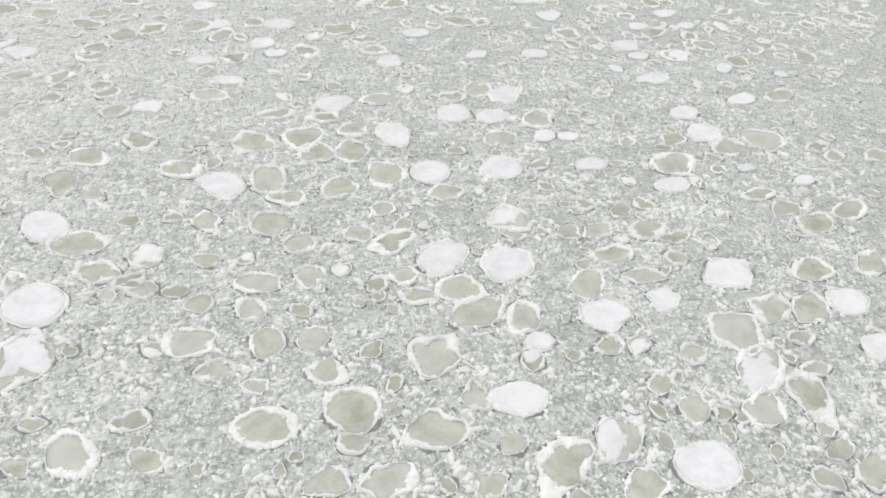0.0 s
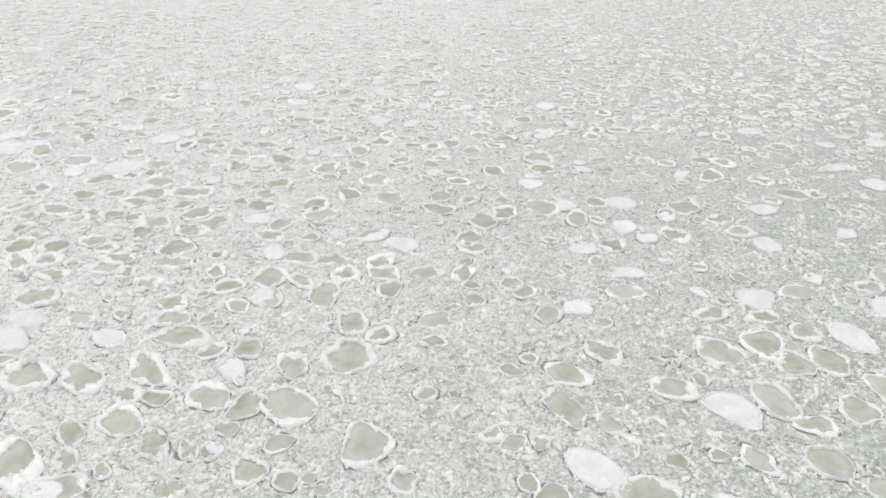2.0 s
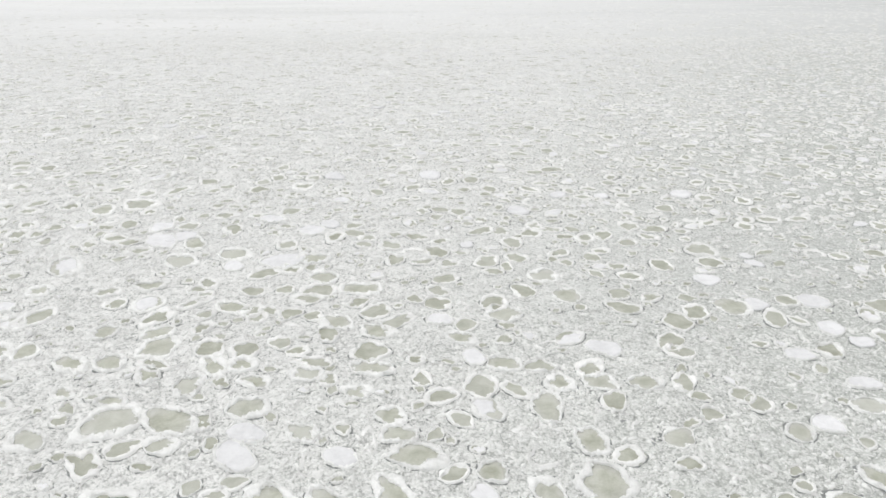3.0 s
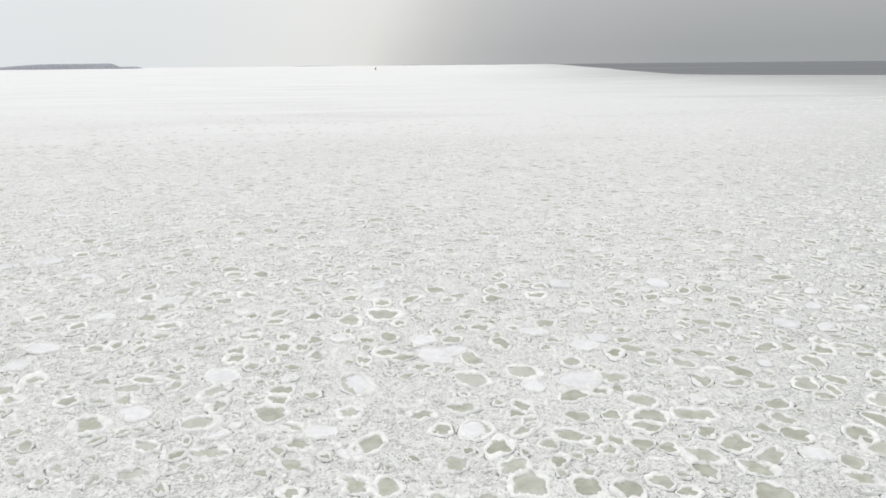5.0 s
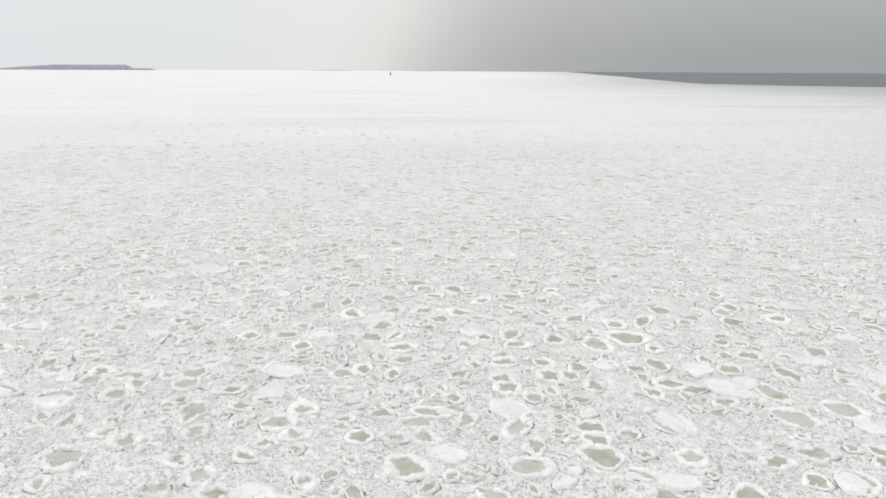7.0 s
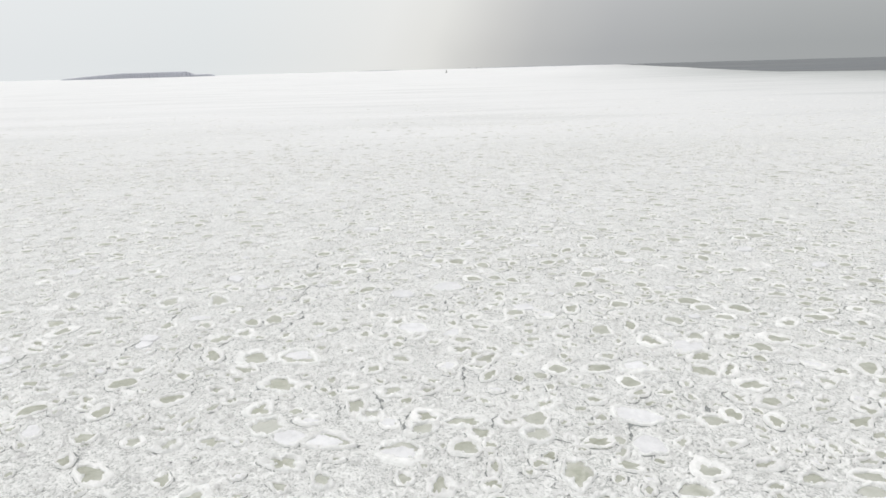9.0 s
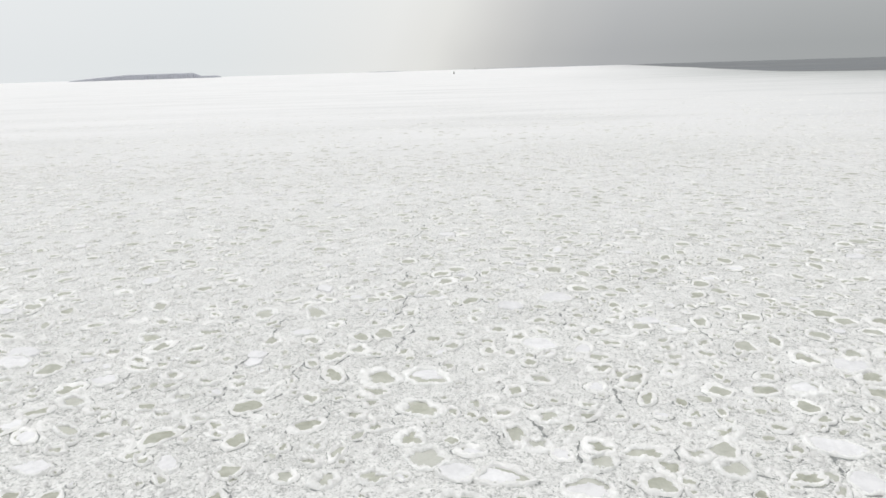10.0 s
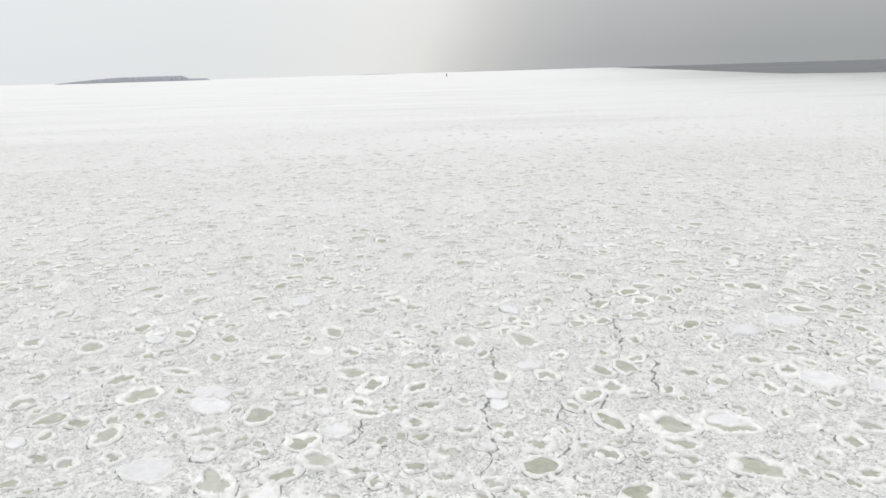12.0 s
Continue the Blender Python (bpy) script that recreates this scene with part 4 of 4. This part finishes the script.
floe(-20.43, 18.83, 0.56, 0.33, 136, "R")
floe(-6.18, 19.98, 0.43, 0.32, 50, "R")
floe(-11.42, 20.52, 0.53, 0.48, 92, "R")
floe(-5.54, 22.04, 0.53, 0.39, 50, "G")
floe(-15.70, 22.26, 0.48, 0.31, 161, "R")
floe(-19.96, 22.73, 0.51, 0.32, 149, "R")
floe(-12.48, 20.22, 0.48, 0.35, 10, "R")
floe(-21.54, 20.96, 0.34, 0.23, 122, "R")
floe(-8.36, 20.98, 0.52, 0.34, 32, "R")
floe(-25.24, 21.13, 0.55, 0.32, 143, "R")
floe(-14.13, 22.60, 0.57, 0.52, 23, "R")
floe(-17.61, 23.17, 0.55, 0.41, 96, "R")
floe(-18.58, 23.33, 0.56, 0.44, 106, "R")
floe(-13.90, 24.92, 0.52, 0.48, 39, "R")
floe(-10.15, 24.99, 0.59, 0.46, 38, "R")
floe(-17.73, 25.54, 0.47, 0.34, 166, "R")
floe(-26.10, 26.19, 0.62, 0.31, 162, "R")
floe(-15.64, 26.76, 0.63, 0.49, 172, "R")
floe(-13.18, 24.31, 0.67, 0.35, 38, "R")
floe(-20.46, 25.56, 0.59, 0.44, 57, "R")
floe(-27.22, 28.16, 0.67, 0.57, 146, "R")
floe(-31.67, 30.75, 0.68, 0.36, 166, "R")
floe(-29.15, 32.28, 0.56, 0.43, 118, "R")
floe(-27.48, 33.10, 0.59, 0.46, 109, "R")
floe(-23.63, 36.22, 0.84, 0.73, 170, "R")
floe(-24.09, 25.98, 0.68, 0.49, 46, "R")
floe(-19.60, 26.32, 0.56, 0.31, 42, "R")
floe(-27.05, 29.61, 0.52, 0.43, 71, "R")
floe(-31.01, 30.88, 0.54, 0.33, 171, "R")
floe(-21.11, 32.20, 0.63, 0.44, 47, "W")
floe(-26.20, 32.24, 0.44, 0.38, 63, "R")
floe(-28.87, 34.29, 0.52, 0.45, 170, "R")
floe(-33.67, 36.89, 0.63, 0.48, 116, "R")
floe(-34.29, 30.49, 0.36, 0.21, 14, "R")
floe(-42.41, 30.83, 0.52, 0.35, 92, "R")
floe(-34.06, 31.44, 0.46, 0.29, 18, "R")
floe(-41.03, 31.57, 0.44, 0.22, 85, "R")
floe(-51.45, 31.74, 0.73, 0.41, 137, "R")
floe(-45.56, 33.06, 0.73, 0.50, 166, "P")
floe(-30.52, 33.39, 0.55, 0.31, 41, "R")
floe(-42.83, 34.34, 0.51, 0.42, 168, "R")
floe(-45.01, 35.07, 0.59, 0.38, 105, "R")
floe(-53.60, 35.52, 0.36, 0.20, 158, "R")
floe(-37.03, 37.43, 0.58, 0.44, 10, "R")
floe(-49.23, 38.02, 0.63, 0.39, 162, "R")
floe(-33.23, 38.08, 0.61, 0.45, 36, "R")
floe(-57.98, 40.30, 0.60, 0.32, 153, "R")
floe(-40.81, 38.39, 0.64, 0.41, 40, "R")
floe(-41.72, 39.37, 0.56, 0.37, 44, "R")
floe(-53.66, 42.54, 0.55, 0.35, 101, "R")
floe(-64.71, 43.54, 0.70, 0.35, 164, "R")
floe(-49.29, 37.23, 0.37, 0.25, 13, "R")
floe(-53.90, 40.59, 0.36, 0.30, 81, "W")
floe(-63.06, 41.87, 0.73, 0.49, 138, "W")


# ---------------------------------------------------------------- the rest of the floes, past counting
class Heap:
    def __init__(self):
        self.verts, self.faces, self.count = [], [], 0

    def add(self, data, x, y):
        verts, faces = data
        v = np.array(verts)
        v[:, 0] += x
        v[:, 1] += y
        v[:, 2] += swell(v[:, 0], v[:, 1])
        self.verts.append(v)
        self.faces += [tuple(i + self.count for i in f) for f in faces]
        self.count += len(v)

    def build(self, name, mat, label, category, parent=None):
        me = mesh_of(name, np.concatenate(self.verts).tolist(), self.faces, mat)
        ob = new(name, me)
        if parent is None:
            tagged(ob, label, category, kind="stuff")
        else:
            ob.parent = parent
            tagged(ob, label, kind="stuff")
        return ob


class Spread:
    """Keeps circles from lying on one another."""

    def __init__(self, cell=1.5):
        self.cell, self.bins = cell, {}

    def key(self, x, y):
        return int(math.floor(x / self.cell)), int(math.floor(y / self.cell))

    def add(self, x, y, r):
        self.bins.setdefault(self.key(x, y), []).append((x, y, r))

    def free(self, x, y, r, slack=0.9):
        i, j = self.key(x, y)
        for u in range(i - 2, i + 3):
            for v in range(j - 2, j + 3):
                for px, py, pr in self.bins.get((u, v), ()):
                    if (px - x) ** 2 + (py - y) ** 2 < (slack * (pr + r)) ** 2:
                        return False
        return True


def build_field():
    rnd = random.Random(11)
    spread = Spread()
    for x, y, r in TAKEN:
        spread.add(x, y, r)
    many = list(REST)
    for low, high, tries in ((4, 30, 11000), (30, 60, 30000), (60, 100, 26000), (100, 230, 17000)):
        for _ in range(tries):
            y = rnd.uniform(low, high)
            x = rnd.uniform(-62 - 0.72 * y, 6 + 0.78 * y)
            clump = noise.noise((x * 0.09, y * 0.09, 4.0))
            if y > 100 and rnd.random() > ((232 - y) / 132) ** 1.5 + 0.5 * clump:
                continue
            if rnd.random() > 0.85 + 0.7 * clump:
                continue
            r = min(0.75, 0.15 + 0.40 * rnd.random() ** 2.2 + (0.2 if rnd.random() < 0.06 else 0.0))
            if y > 30:
                r = 0.20 + 0.38 * rnd.random() ** 1.7
            if y < 22 - 0.22 * x:
                r = 0.12 + 0.16 * rnd.random() ** 2 if x > -8 else 0.14 + 0.30 * rnd.random() ** 1.5
                if rnd.random() < 0.25 * heaped(x):
                    continue
                if rnd.random() < (0.55 if x > -8 else 0.1 if x > -30 else 0.55):
                    continue
            if low >= 100:
                r *= 1.2
            if x + 0.25 * y < -32 and y < 80 and rnd.random() < 0.5:
                continue
            if spread.free(x, y, r, 0.86):
                spread.add(x, y, r)
                east = (0.015 + 0.045 * (x > -6)) * (0.5 if y > 30 else 1.0)
                pick = rnd.random()
                kind = "W" if pick < east and r > 0.2 else "P" if pick < east + 0.10 else "G" if pick < east + 0.20 else "A" if pick < east + 0.40 else "R"
                stretch = rnd.uniform(1.0, 1.3)
                many.append((x, y, r * stretch, r / stretch, rnd.uniform(0, 180), kind))
    # broken ridges of pushed-up slush between the floes
    loose = Spread()
    for _ in range(12000):
        y = 4 + 54 * rnd.random() ** 1.2
        x = rnd.uniform(-58 - 0.62 * y, 6 + 0.72 * y)
        r = 0.10 + 0.26 * rnd.random() ** 1.5
        if rnd.random() < 0.25 + 0.75 * heaped(x, y) and spread.free(x, y, r, 0.80) and loose.free(x, y, r, 0.72):
            loose.add(x, y, r)
            stretch = rnd.uniform(1.0, 1.6)
            many.append((x, y, r * stretch, r / stretch, rnd.uniform(0, 180), "A"))
    slabs, rims, covers, gaps = Heap(), Heap(), Heap(), Heap()
    for n, (x, y, a, b, turn, kind) in enumerate(many):
        off = y - min(21.8, max(0.0, -0.39 * x))
        near = off < 30
        drawn = n < len(REST)
        steps = 34 if drawn and off < 40 else (15 if kind == "A" else 22) if near else 12 if off < 50 else 10 if off < 90 else 8 if off < 150 else 6
        one = Floe(a, b, turn, kind, 1000 + n, steps, max(heaped(x, y), min(1.0, off / 60)) if near else 0.9, 1.0 if near else max(0.45, 0.95 - (off - 30) / 100), 1.3)
        if kind != "A":
            slabs.add(one.disc(), x, y)
        if kind == "W":
            covers.add(one.cover() if near else one.cover(3), x, y)
        else:
            if kind == "P":
                covers.add(one.drift(), x, y)
            crumbs = 40 if drawn else 5 if kind == "A" else 14
            rims.add(one.crumbs(int(crumbs * one.size + 2), *one.rim(6 if drawn else 3 if kind == "A" else 4)) if near or drawn and off < 40 else one.rim(3), x, y)
        if off < 90 and kind != "A":
            gaps.add(one.gap(1.0 + max(0.0, off - 25) / 45, 0.004 - 0.014 * one.heap), x, y)
    base = tagged(new("floe_field"), "field of many small grey ice floes with white rims", "ice floes", kind="stuff")
    slabs.build("slabs", SLAB_MANY, "grey flat ice of the small floes", "", base)
    rims.build("rims", RIM_MANY, "white slush rims of the small floes", "", base)
    covers.build("snow_covers", SNOW_MANY, "white snow on the small floes", "", base)
    gaps.build("wet_seams", GAP, "dark wet seams round the small floes", "", base)
    return spread


FIELD = build_field()


# ---------------------------------------------------------------- open cracks between the floes
CRACKS = Heap()


def crack(*bends):
    """A ragged wet crack that wanders from bend to bend, pinched here and there."""
    seed, verts, path = 17.3 * CRACKS.count, [], []
    for (x0, y0), (x1, y1) in zip(bends, bends[1:]):
        steps = max(3, int(math.hypot(x1 - x0, y1 - y0) / 0.11))
        path += [(x0 + (x1 - x0) * k / steps, y0 + (y1 - y0) * k / steps) for k in range(steps)]
    for k, (x, y) in enumerate(path):
        ends = min(1.0, 4.0 * k / len(path), 4.0 * (len(path) - 1 - k) / len(path))
        side = 0.34 * noise.noise((seed, k * 0.16, 0.5)) + 0.13 * noise.noise((seed, k * 0.55, 4.0))
        wide = ends * max(0.004, 0.032 + 0.085 * noise.noise((seed, k * 0.3, 9.0)))
        verts += [(x + side - wide, y, 0.009), (x + side + wide, y + 0.03 * noise.noise((seed, k * 0.9, 2.0)), 0.009)]
    faces = [(2 * k, 2 * k + 1, 2 * k + 3, 2 * k + 2) for k in range(len(path) - 1)]
    CRACKS.add((verts, faces), 0.0, 0.0)


crack((-53.8, 43.0), (-54.0, 43.9), (-53.8, 45.3))
crack((-51.2, 39.2), (-50.8, 40.6), (-50.5, 42.5))
crack((-54.6, 36.7), (-54.4, 38.2), (-54.4, 39.8), (-54.1, 42.0))
crack((-50.4, 35.7), (-50.5, 36.4), (-50.5, 37.2), (-50.7, 37.5))
crack((-49.1, 40.8), (-48.8, 42.2), (-48.3, 44.0))
crack((-48.9, 48.2), (-49.3, 49.0), (-48.8, 51.9))
crack((-46.2, 47.6), (-45.3, 51.5))
crack((-48.8, 57.4), (-48.8, 59.9), (-48.4, 63.5))
crack((-42.2, 42.8), (-42.1, 44.8), (-41.7, 47.1))
crack((-48.5, 35.6), (-48.5, 36.3), (-48.2, 37.2))
crack((-52.7, 37.0), (-52.2, 39.0), (-51.9, 41.0))
crack((-55.8, 43.9), (-56.1, 46.0))
crack((-49.6, 43.4), (-48.9, 45.4), (-48.7, 47.7))
crack((-58.6, 38.2), (-58.1, 39.0), (-57.8, 40.9))
crack((-36.4, 35.4), (-36.2, 37.0), (-36.0, 39.4))
crack((-37.4, 32.2), (-37.2, 33.4), (-37.0, 34.7))
crack((-43.4, 32.8), (-43.3, 33.7), (-43.5, 35.1))
crack((-41.0, 32.7), (-40.9, 33.6), (-40.9, 34.8))
crack((-38.9, 32.6), (-39.1, 32.9), (-39.1, 33.7))
crack((-34.8, 33.0), (-34.6, 33.8), (-34.5, 35.1))
crack((-44.3, 34.4), (-44.6, 36.3))
crack((-45.3, 34.3), (-45.5, 35.5))
crack((-49.1, 32.0), (-49.2, 32.8), (-49.0, 33.1))
crack((-37.5, 40.0), (-37.1, 43.4))
crack((-41.7, 36.1), (-41.5, 38.3))
CRACKS.build("ice_cracks", GAP, "dark wet cracks wandering through the slush ice", "crack")


# ---------------------------------------------------------------- lumps of frozen slush
def build_lumps():
    rnd = np.random.default_rng(5)
    n = 30000
    y = 3 + 36 * rnd.random(n) ** 1.25
    x = -62 - 0.62 * y + rnd.random(n) * (68 + 1.36 * y)
    more = 30000
    y = np.concatenate([y, 4 + 18 * rnd.random(more) ** 1.2])
    x = np.concatenate([x, -16 + rnd.random(more) * 30])
    bunch = np.array([noise.noise((float(u) * 0.9, float(v) * 0.9, 1.0)) for u, v in zip(x, y)])
    keep = np.array([b > -0.05 and FIELD.free(float(u), float(v), 0.02, 0.98) for u, v, b in zip(x, y, bunch)])
    x, y = x[keep], y[keep]
    n = len(x)
    size = 0.015 + 0.05 * rnd.random(n) ** 2.5
    longer, turn = rnd.uniform(0.8, 2.8, n), rnd.uniform(0, math.pi, n)
    ring = np.arange(5) * 2 * math.pi / 5
    jag = rnd.uniform(0.7, 1.3, (n, 5))
    verts = np.zeros((n, 11, 3))
    for k, (part_r, part_z) in enumerate(((1.0, -0.3), (0.72, 0.55))):
        px = np.cos(ring) * jag * part_r * (size * longer)[:, None]
        py = np.sin(ring) * jag * part_r * size[:, None]
        verts[:, k * 5:k * 5 + 5, 0] = px * np.cos(turn)[:, None] - py * np.sin(turn)[:, None]
        verts[:, k * 5:k * 5 + 5, 1] = px * np.sin(turn)[:, None] + py * np.cos(turn)[:, None]
        verts[:, k * 5:k * 5 + 5, 2] = (part_z * size)[:, None] * (1 if k == 0 else rnd.uniform(0.7, 1.2, (n, 5)))
    verts[:, 10, 2] = size * rnd.uniform(0.6, 1.0, n)
    verts[:, :, 0] += x[:, None]
    verts[:, :, 1] += y[:, None]
    verts[:, :, 2] += swell(x, y)[:, None]
    pattern = []
    for i in range(5):
        j = (i + 1) % 5
        pattern += [(i, j, 5 + j), (i, 5 + j, 5 + i), (5 + i, 5 + j, 10)]
    faces = (np.array(pattern)[None] + 11 * np.arange(n)[:, None, None]).reshape(-1, 3)
    ob = new("slush_lumps", mesh_of("slush_lumps", verts.reshape(-1, 3).tolist(), faces.tolist(), LUMP))
    tagged(ob, "small white lumps of frozen slush on the ice", "slush", kind="stuff")


build_lumps()


# ---------------------------------------------------------------- far things
def bearing(degrees, distance):
    return math.sin(radians(degrees)) * distance - 38, math.cos(radians(degrees)) * distance + 12


def build_island():
    """A low wooded island on the western horizon."""
    rnd = random.Random(3)
    far, first, last = 3700.0, -28.7, -17.9
    base = tagged(new("wooded_island"), "low island covered with haze-pale forest beyond the ice", "island")
    bx, by = bearing((first + last) / 2, far)
    base.location = (bx, by, 0)
    half = radians(last - first) / 2 * far
    face = radians(-(first + last) / 2)
    c, s = math.cos(face), math.sin(face)

    def spot(u, v, z):
        return (u * c - v * s, u * s + v * c, z)

    def crest(u):
        q = (u / half + 1) / 2
        body = min(1.0, max(0.0, q / 0.38)) ** 0.7 * min(1.0, max(0.0, (0.86 - q) / 0.06)) ** 0.5
        tail = 0.38 * min(1.0, max(0.0, (1 - q) / 0.04)) if q > 0.78 else 0.0
        return max(0.0, body * (0.85 + 0.15 * q), tail)

    verts, faces, n = [], [], 80
    for k, (v, z) in enumerate(((-70, -0.5), (-60, 1.5), (0, 6.0), (70, -0.5))):
        for i in range(n + 1):
            u = -half + 2 * half * i / n
            verts.append(spot(u, v, z if z < 0 else z * min(1, crest(u) + 0.25)))
    for k in range(3):
        for i in range(n):
            a = k * (n + 1) + i
            faces.append((a, a + 1, a + n + 2, a + n + 1))
    part("shore", (verts, faces), SHORE, base, "snow-covered low shore")
    verts, faces = [], []
    for _ in range(9000):
        u, v = rnd.uniform(-half, half), rnd.uniform(-62, 40)
        tall = crest(u) * rnd.uniform(20, 27)
        if tall < 3:
            continue
        r, k = rnd.uniform(3.5, 6.5), len(verts)
        for z, w in ((0.0, 1.0), (0.5 * tall, 0.9), (0.86 * tall, 0.5)):
            for q in range(6):
                a = q * math.pi / 3 + rnd.uniform(-0.3, 0.3)
                verts.append(spot(u + r * w * math.cos(a), v + r * w * math.sin(a), z * rnd.uniform(0.9, 1.1)))
        verts.append(spot(u, v, tall))
        for q in range(6):
            p = (q + 1) % 6
            faces += [(k + q, k + p, k + 6 + p, k + 6 + q), (k + 6 + q, k + 6 + p, k + 12 + p, k + 12 + q), (k + 12 + q, k + 12 + p, k + 18)]
    tagged(part("forest", (verts, faces), FOREST, base, "trees in grey-blue paled for distance haze"), kind="stuff")


def build_far_shore():
    """A thin line of land on the northern horizon."""
    for first, last, far, high in ((-6.8, -3.2, 4700.0, 4.0), (1.2, 15.5, 4800.0, 4.0)):
        base = tagged(new("far_shore"), "thin grey strip of distant wooded shore", "shore", kind="structure")
        verts, n = [], 60
        for i in range(n + 1):
            x, y = bearing(first + (last - first) * i / n, far)
            x2, y2 = bearing(first + (last - first) * i / n, far + 150)
            h = high * (0.45 + 0.9 * abs(noise.noise((i * 0.23, 2.0, 0)))) * min(1, 4 * i / n, 4 * (n - i) / n) + 0.4
            verts += [(x, y, -0.5), (x, y, h), (x2, y2, h * 0.8), (x2, y2, -0.5)]
        faces = [(4 * i + k, 4 * i + k + 4, 4 * i + k + 5, 4 * i + k + 1) for i in range(n) for k in range(3)]
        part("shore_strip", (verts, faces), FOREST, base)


def tube(rings, steps=10):
    verts, faces = [], []
    for z, r in rings:
        verts += [(r * math.cos(2 * math.pi * i / steps), r * math.sin(2 * math.pi * i / steps), z) for i in range(steps)]
    for k in range(len(rings) - 1):
        for i in range(steps):
            j = (i + 1) % steps
            faces.append((k * steps + i, k * steps + j, (k + 1) * steps + j, (k + 1) * steps + i))
    faces.append(tuple((len(rings) - 1) * steps + i for i in range(steps)))
    return verts, faces


def build_beacon(x, y, tall, label):
    base = tagged(new("sea_beacon"), label, "beacon", "sea beacons")
    base.location = (x, y, 0)
    part("footing", tube([(-0.3, 1.7), (0.9, 1.6), (1.2, 1.2)]), PAINT, base)
    part("tower", tube([(1.2, 1.0), (tall * 0.5, 0.8), (tall * 0.78, 0.7)]), PAINT, base)
    part("lantern", tube([(tall * 0.78, 1.1), (tall * 0.84, 1.1), (tall * 0.86, 0.6), (tall * 0.95, 0.6), (tall, 0.1)]), PAINT, base)


build_island()
build_far_shore()
build_beacon(-32.5, 1320, 5.5, "small dark beacon standing far out in the ice")
for turn, far, tall in ((2.2, 3600, 10.0), (2.8, 3700, 8.0), (3.2, 3650, 10.0)):
    bx, by = bearing(turn, far)
    build_beacon(bx, by, tall, "tiny dark beacon on the distant horizon")
